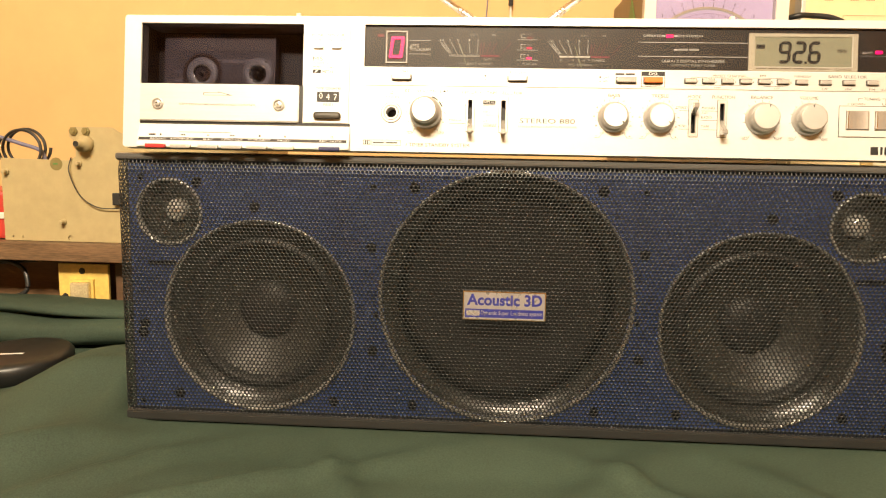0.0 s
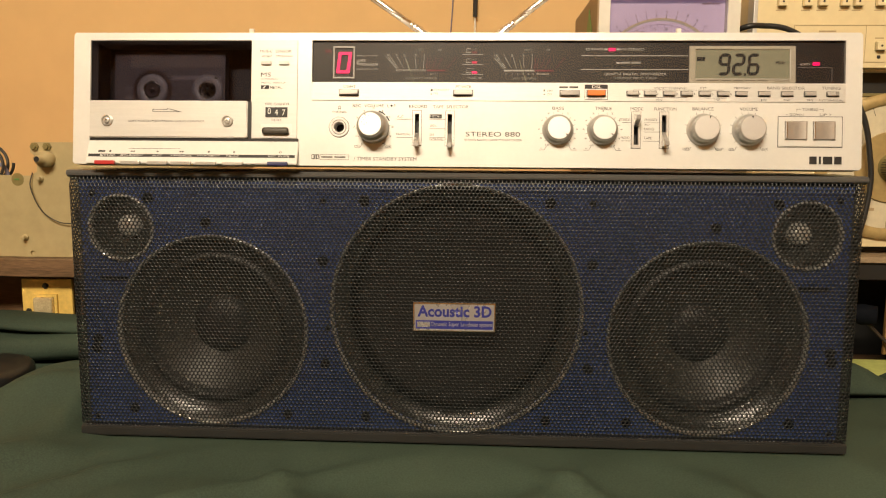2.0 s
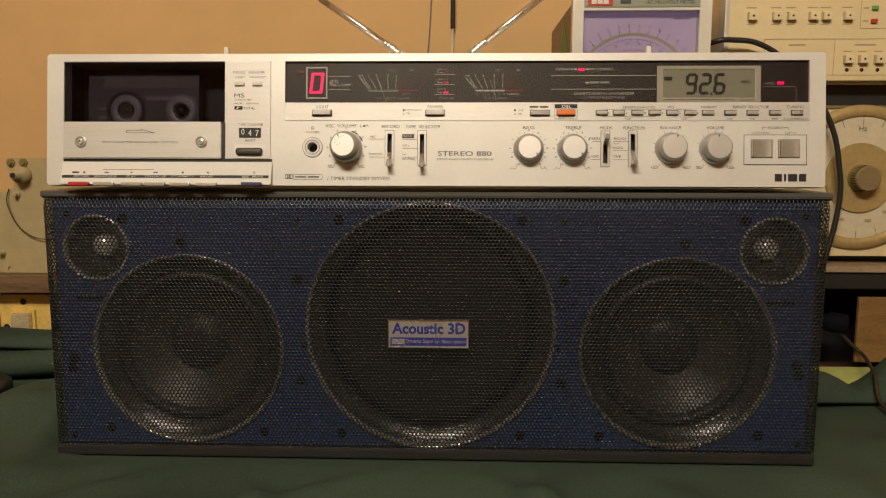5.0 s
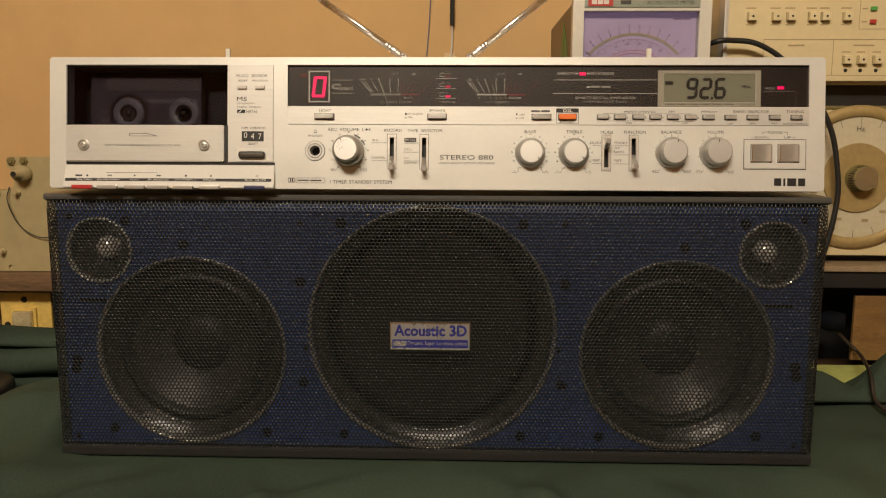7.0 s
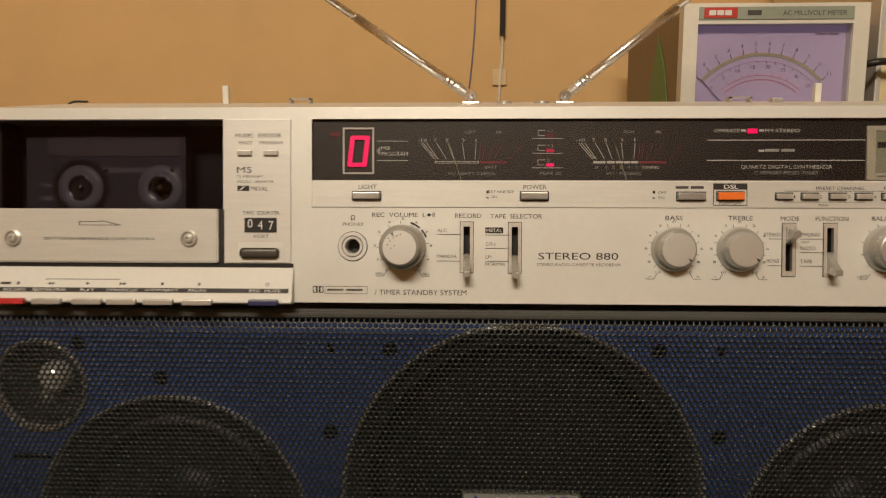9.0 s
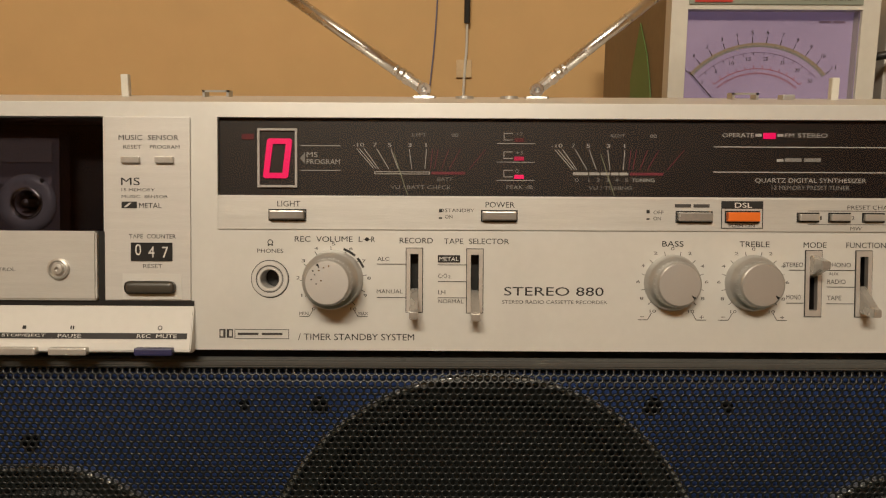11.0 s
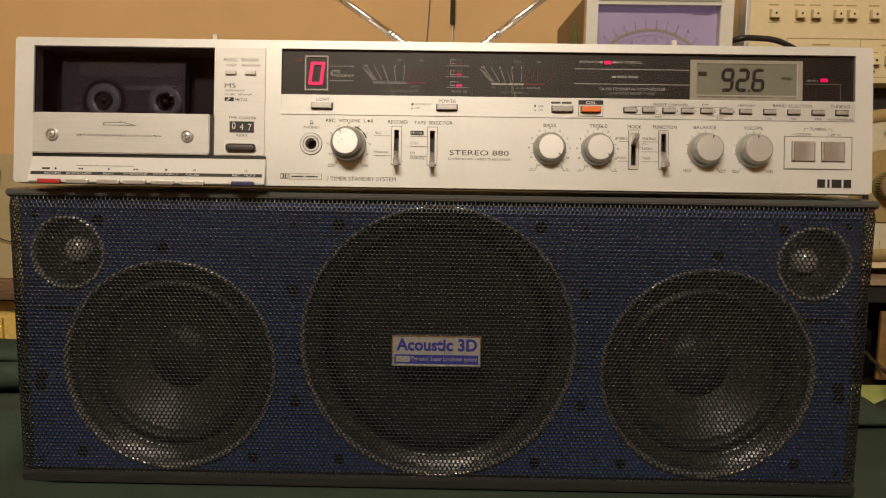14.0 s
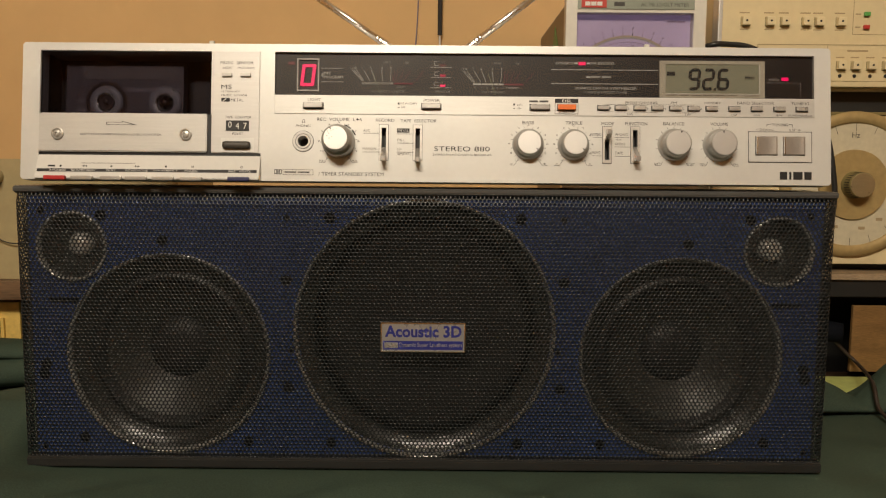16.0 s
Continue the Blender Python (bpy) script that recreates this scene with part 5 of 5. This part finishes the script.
part("sticker_mark", block(-0.4850, -0.4800, 0.2440, 0.2445, 0.1868, 0.1885), LEAF, ch)
part("dark_knob", block(-0.4180, -0.4080, 0.2380, 0.2448, 0.1450, 0.1580, 0.001), RUBBER, ch)
rd = thing("red_case", "red plastic case beside the chassis", "case")
part("case_shell", block(-0.640, -0.5480, 0.2520, 0.34, 0.1035, 0.1560, 0.004), REDPLATE, rd)
part("case_band", block(-0.641, -0.5470, 0.2500, 0.341, 0.1260, 0.1330, 0.001), OFFWHITE, rd)
coil = thing("coiled_cable", "coiled black cable lying on the chassis", "cable")
pts = []
for k in range(61):
    a = k / 60 * 2 * math.pi * 2.6 + 2.6
    r = 0.0235 + 0.0015 * math.sin(k * 0.31)
    pts.append((-0.540 + r * math.cos(a), 0.272 + k * 0.0004, 0.2020 + 0.92 * r * math.sin(a)))
part("cable_loop", tube(pts, 0.0017, 8, 4), CABLE, coil, smooth=True)
part("cable_end", tube([(-0.62, 0.28, 0.216), (-0.58, 0.282, 0.217), (-0.545, 0.284, 0.2080), (-0.522, 0.285, 0.2000), (-0.517, 0.285, 0.1855)], 0.0022, 8), GREYCABLE, coil, "grey-blue end", smooth=True)
tagged(part("loose_lead", tube([(-0.62, 0.270, 0.070), (-0.54, 0.268, 0.076), (-0.500, 0.266, 0.0800), (-0.46, 0.266, 0.0815), (-0.425, 0.258, 0.0815)], 0.0016), CABLE), "thin black lead along the shelf edge", "cable")
tagged(part("hanging_lead", tube([(-0.60, 0.262, 0.084), (-0.545, 0.262, 0.074), (-0.530, 0.258, 0.056), (-0.538, 0.254, 0.040), (-0.60, 0.25, 0.030)], 0.0026), CABLE), "black lead hanging under the shelf", "cable")

# ---- millivolt meter ----
mm = thing("millivolt_meter", "off-white analogue millivolt meter with a glowing lilac dial", "meter")
part("meter_housing", block(0.1330, 0.2660, 0.2400, 0.45, 0.1035, 0.3870, 0.003), mat("brown_meter_housing", (0.20, 0.14, 0.075), 0.5, 0, 0.12, 20, 0.1), mm)
part("meter_bezel", plate([rect(0.1310, 0.2680, 0.1040, 0.3895), rect(0.1418, 0.2562, 0.2900, 0.3745)], 0.2265, 0.2398), OFFWHITE, mm, "off-white bezel")
part("meter_strip", block(0.1420, 0.2560, 0.2255, 0.2264, 0.3775, 0.3868, 0.0003), mat("grey_green_strip", (0.26, 0.29, 0.24), 0.5, 0, 0.06, 30), mm)
part("maker_plate", block(0.1455, 0.1700, 0.2246, 0.2254, 0.3787, 0.3862, 0.0002), REDPLATE, mm)
part("maker_mark", bars(0.1490, 0.1665, 0.3805, 0.3842, 0.2244, 3), INKWHITE, mm)
part("plain_print", bars(0.1775, 0.1895, 0.3805, 0.3842, 0.2253, 1), INKGREY, mm)
lettering("AC MILLIVOLT METER", 0.2035, 0.2505, 0.3802, 0.3838, 0.2253, INKGREY, mm)
# the card's glow is emission in its own material; no lamp sits inside
part("meter_face", block(0.1420, 0.2560, 0.2370, 0.2396, 0.2902, 0.3743), LILAC, mm, "lilac meter card with glow put into its material")
mg = part("meter_glass", block(0.1420, 0.2560, 0.2290, 0.2300, 0.2902, 0.3743), GLASS, mm)
mg.visible_shadow = False
C = (0.1942, 0.2922)
for r0, r1, a0, a1, material in ((0.0606, 0.0622, 42, 138, TANPRINT), (0.0592, 0.0606, 42, 138, INKDIM), (0.0556, 0.0559, 44, 136, PURPLEPRINT), (0.0448, 0.0453, 50, 130, PINK), (0.0414, 0.0426, 50, 130, PINKDIM)):
    n = 24
    pts = [(C[0] + r0 * math.cos(radians(a0 + (a1 - a0) * k / n)), C[1] + r0 * math.sin(radians(a0 + (a1 - a0) * k / n))) for k in range(n + 1)] + [(C[0] + r1 * math.cos(radians(a1 + (a0 - a1) * k / n)), C[1] + r1 * math.sin(radians(a1 + (a0 - a1) * k / n))) for k in range(n + 1)]
    part("scale_arc", prism(pts, 0.2367, 0.2369), material, mm)
for k in range(12):
    a = radians(138 - 96 * k / 11)
    c, s_ = math.cos(a), math.sin(a)
    line(C[0] + c * 0.0620, C[1] + s_ * 0.0620, C[0] + c * 0.0660, C[1] + s_ * 0.0660, 0.0005, INKGREY, mm, 0.2369, "scale_tick")
    w = 0.0004 if k == 1 else 0.0009 if k < 10 else 0.0015
    lettering(str(k), C[0] + c * 0.0690 - w, C[0] + c * 0.0690 + w, C[1] + s_ * 0.0690 - 0.0013, C[1] + s_ * 0.0690 + 0.0013, 0.2368, INKGREY, mm)
    if k < 8:
        a = radians(136 - 90 * k / 7)
        c, s_ = math.cos(a), math.sin(a)
        lettering(("0", "5", "10", "15", "20", "25", "30", "35")[k], C[0] + c * 0.0518 - (0.0016 if k > 1 else 0.0008), C[0] + c * 0.0518 + (0.0016 if k > 1 else 0.0008), C[1] + s_ * 0.0518 - 0.0013, C[1] + s_ * 0.0518 + 0.0013, 0.2368, INKGREY, mm)
    a = radians(130 - 80 * k / 11)
    c, s_ = math.cos(a), math.sin(a)
    line(C[0] + c * 0.0540, C[1] + s_ * 0.0540, C[0] + c * 0.0557, C[1] + s_ * 0.0557, 0.0004, INKGREY, mm, 0.2369, "scale_tick")
    line(C[0] + c * 0.0453, C[1] + s_ * 0.0453, C[0] + c * 0.0472, C[1] + s_ * 0.0472, 0.0005, PINK, mm, 0.2369, "scale_tick")
line(C[0] - 0.0200, C[1] + 0.0140, C[0] - 0.0470, C[1] + 0.0430, 0.0006, INK, mm, 0.2350, "needle")
part("plain_print", bars(0.2330, 0.2520, 0.3672, 0.3686, 0.2368, 2), PURPLEPRINT, mm)
part("side_sticker", prism([(0.0, 0.300), (0.066, 0.300), (0.070, 0.335), (0.045, 0.376), (0.022, 0.352), (0.010, 0.330)], 0, 0.0006), LEAF, mm, "leaf-green sticker", m=pose(0.1326, 0.268, 0.0, 0, 0, 90))

# ---- signal generator over a dial oscillator ----
gen = thing("signal_generator", "cream signal generator with rows of square buttons", "instrument")
part("generator_case", block(0.2925, 0.80, 0.2720, 0.49, 0.3060, 0.5000, 0.002), CREAM, gen)
part("generator_panel", block(0.2950, 0.80, 0.2610, 0.2718, 0.3085, 0.4980, 0.001), CREAM, gen)
part("side_trim", block(0.2905, 0.2948, 0.2570, 0.2750, 0.3060, 0.5000, 0.0008), BRUSHED, gen, "thin bright edge trim")


def square_button(x, z):
    bt = part("square_button", block(x - 0.0042, x + 0.0042, 0.2550, 0.2609, z - 0.0042, z + 0.0042, 0.0007), CREAMBUTTON, gen)
    part("button_dot", lathe(x, z, [(0, 0.2544), (0.0010, 0.2546), (0.0012, 0.2552)], 10), INK, bt)
    part("button_gap", plate([rect(x - 0.0045, x + 0.0047, z - 0.0048, z + 0.0045), rect(x - 0.0043, x + 0.0043, z - 0.0043, z + 0.0043)], 0.2604, 0.2609), OLIVE, bt)


for x in (0.319, 0.344, 0.359, 0.381, 0.394, 0.416):
    square_button(x, 0.3735)
    part("plain_print", bars(x - 0.006, x + 0.006, 0.3815, 0.3828, 0.2609, 1), mat("faint_brown_print", (0.36, 0.27, 0.15), 0.6, 0, 0.05, 60) if x < 0.32 else bpy.data.materials["faint_brown_print"], gen)
    part("plain_print", bars(x - 0.005, x + 0.005, 0.3650, 0.3660, 0.2609, 1), bpy.data.materials["faint_brown_print"], gen)
for x in (0.419, 0.434, 0.450, 0.466, 0.482):
    square_button(x, 0.3300)
    part("plain_print", bars(x - 0.005, x + 0.005, 0.3375, 0.3387, 0.2609, 1), bpy.data.materials["faint_brown_print"], gen)
    part("panel_hole", lathe(x, 0.3195, [(0, 0.2604), (0.0015, 0.2605), (0.0020, 0.2609)], 12), RUBBER, gen)
for x0, x1, z0, z1 in ((0.3330, 0.620, 0.3140, 0.3510), (0.4290, 0.470, 0.3610, 0.4100)):
    part("panel_line", plate([rect(x0, x1, z0, z1), rect(x0 + 0.0005, x1 - 0.0005, z0 + 0.0005, z1 - 0.0005)], 0.2606, 0.2609), bpy.data.materials["faint_brown_print"], gen)
part("panel_line", block(0.4045, 0.4050, 0.2606, 0.2609, 0.3145, 0.3505), bpy.data.materials["faint_brown_print"], gen)
part("plain_print", bars(0.358, 0.378, 0.3440, 0.3456, 0.2609, 1), bpy.data.materials["faint_brown_print"], gen)
part("plain_print", bars(0.425, 0.450, 0.3440, 0.3456, 0.2609, 1), bpy.data.materials["faint_brown_print"], gen)
part("green_lamp", block(0.4395, 0.4455, 0.2580, 0.2609, 0.3795, 0.3835, 0.0005), mat("green_lamp_plastic", (0.10, 0.35, 0.08), 0.4, 0, 0.05, 60), gen, "green lamp")
part("red_lamp", block(0.4395, 0.4455, 0.2580, 0.2609, 0.3665, 0.3705, 0.0005), REDPLATE, gen, "red lamp")
part("plain_print", bars(0.4315, 0.4380, 0.3808, 0.3822, 0.2609, 1), bpy.data.materials["faint_brown_print"], gen)
part("plain_print", bars(0.4315, 0.4380, 0.3678, 0.3692, 0.2609, 1), bpy.data.materials["faint_brown_print"], gen)

osc = thing("dial_oscillator", "cream oscillator with a large olive tuning dial", "instrument")
part("oscillator_case", block(0.2950, 0.80, 0.2780, 0.49, 0.1240, 0.2830, 0.002), CREAM, osc)
part("oscillator_panel", block(0.2960, 0.80, 0.2680, 0.2778, 0.1240, 0.2800, 0.001), CREAM, osc)
part("top_rail", block(0.2955, 0.80, 0.2660, 0.2778, 0.2803, 0.2835, 0.0006), OLIVE, osc, "dull metal rail")
part("base_strip", block(0.3000, 0.79, 0.2900, 0.48, 0.1160, 0.1239), RUBBER, osc)
# black filler, added so the space between the cases reads as shaded
part("gap_shade_block", block(0.2960, 0.80, 0.2850, 0.4900, 0.2838, 0.3058), RUBBER, osc, "black filler for the shade in the gap under the upper case")
DC = (0.4420, 0.2080)
part("dial_ring", lathe(*DC, [(0.0765, 0.2679), (0.0755, 0.2642), (0.0652, 0.2634), (0.0640, 0.2660)], 96), DIALTAN, osc, "tan metal ring", smooth=True)
part("dial_scale", lathe(*DC, [(0.0640, 0.2660), (0.0360, 0.2655)], 96), SCALE, osc, "pale engraved scale")
part("dial_plate", lathe(*DC, [(0.0368, 0.2655), (0.0363, 0.2630), (0.0190, 0.2626), (0, 0.2626)], 96), DIALTAN, osc)
kn = part("dial_knob", lathe(*DC, [(0.0144, 0.2625), (0.0142, 0.2596), (0.0131, 0.2588), (0.0128, 0.2492), (0.0131, 0.2484), (0.0131, 0.2470), (0.0124, 0.2462)], 40), OLIVE, osc, "fluted brass knob", smooth=True)
part("knob_cap", lathe(*DC, [(0.0125, 0.2462), (0.0121, 0.2457), (0, 0.2455)], 40), CAPBRASS, kn, "brushed metal cap")
part("knob_flutes", join(*[block(DC[0] + 0.0129 * math.cos(a) - 0.0004, DC[0] + 0.0129 * math.cos(a) + 0.0004, 0.2494, 0.2586, DC[1] + 0.0129 * math.sin(a) - 0.0004, DC[1] + 0.0129 * math.sin(a) + 0.0004) for a in [k * 2 * math.pi / 30 for k in range(30)]]), RUBBER, kn)
for k in range(18):
    a = radians(k * 20 + 10)
    line(DC[0] + 0.0640 * math.cos(a), DC[1] + 0.0640 * math.sin(a), DC[0] + 0.0560 * math.cos(a), DC[1] + 0.0560 * math.sin(a), 0.0004, INKGREY, osc, 0.2654, "scale_tick")
lettering("Hz", DC[0] - 0.0040, DC[0] + 0.0040, DC[1] + 0.0490, DC[1] + 0.0545, 0.2653, INKGREY, osc)
for a in (200, 250, 285, 310, 340):
    x, z = DC[0] + 0.047 * math.cos(radians(a)), DC[1] + 0.047 * math.sin(radians(a))
    part("plain_print", bars(x - 0.004, x + 0.004, z - 0.0015, z + 0.0015, 0.2653, 1), bpy.data.materials["faint_brown_print"], osc)

# cables behind the boombox
tagged(part("mains_lead", tube([(0.255, 0.3, 0.335), (0.2762, 0.245, 0.3458), (0.2985, 0.245, 0.3478), (0.3218, 0.245, 0.3442), (0.3483, 0.245, 0.3285), (0.378, 0.245, 0.2988), (0.4013, 0.245, 0.2585), (0.4108, 0.245, 0.2182), (0.413, 0.245, 0.1864), (0.4066, 0.245, 0.144), (0.3928, 0.245, 0.091), (0.385, 0.25, 0.062)], 0.0028), CABLE, smooth=True), "thick black mains lead behind the boombox", "cable")
lead = thing("plug_lead", "brown lead hanging from a black plug", "cable")
part("plug", lathe(0, 0, [(0, -0.020), (0.010, -0.019), (0.0115, -0.004), (0.008, 0.006), (0.0045, 0.014), (0, 0.0145)], 20), PIT, lead, m=pose(0.420, 0.266, 0.052, 0, 40, 60), smooth=True)
part("lead", tube([(0.423, 0.260, 0.050), (0.441, 0.259, 0.031), (0.451, 0.250, 0.020), (0.436, 0.205, 0.021), (0.418, 0.160, 0.022), (0.412, 0.138, 0.006), (0.413, 0.108, 0.001), (0.418, 0.07, 0.000)], 0.0019), mat("brown_lead", (0.03, 0.02, 0.015), 0.5, 0, 0.1, 60), lead, smooth=True)
wl = thing("wall_wire", "black and white aerial wire hanging on the wall", "wire")
part("black_wire", tube([(0.008, 0.513, 0.62), (0.006, 0.512, 0.50), (0.0052, 0.512, 0.400)], 0.0032), CABLE, wl)
part("pale_wire", tube([(0.0052, 0.513, 0.402), (0.005, 0.515, 0.375), (0.003, 0.515, 0.350), (0.000, 0.515, 0.28)], 0.0014), OFFWHITE, wl, "thin white wire")
part("tape", block(-0.0055, 0.0105, 0.5165, 0.5195, 0.3460, 0.3640, 0.0006), TAPE, wl, "square of clear tape")
tagged(part("thin_wire", tube([(-0.020, 0.517, 0.60), (-0.024, 0.517, 0.45), (-0.028, 0.517, 0.38), (-0.034, 0.517, 0.32), (-0.036, 0.517, 0.25)], 0.0008), GREYCABLE), "thin grey wire against the wall", "wire")

# ceiling lamp over the middle of the room
cl = thing("ceiling_lamp", "long white lamp tray hanging from the ceiling", "lamp")
part("lamp_tray", block(-0.59, 0.25, -1.66, -1.40, 1.40, 1.44, 0.01), OFFWHITE, cl)
for x in (-0.49, 0.15):
    part("lamp_rod", tube([(x, -1.53, 1.44), (x, -1.53, 1.80)], 0.006, 8, 2), OFFWHITE, cl)
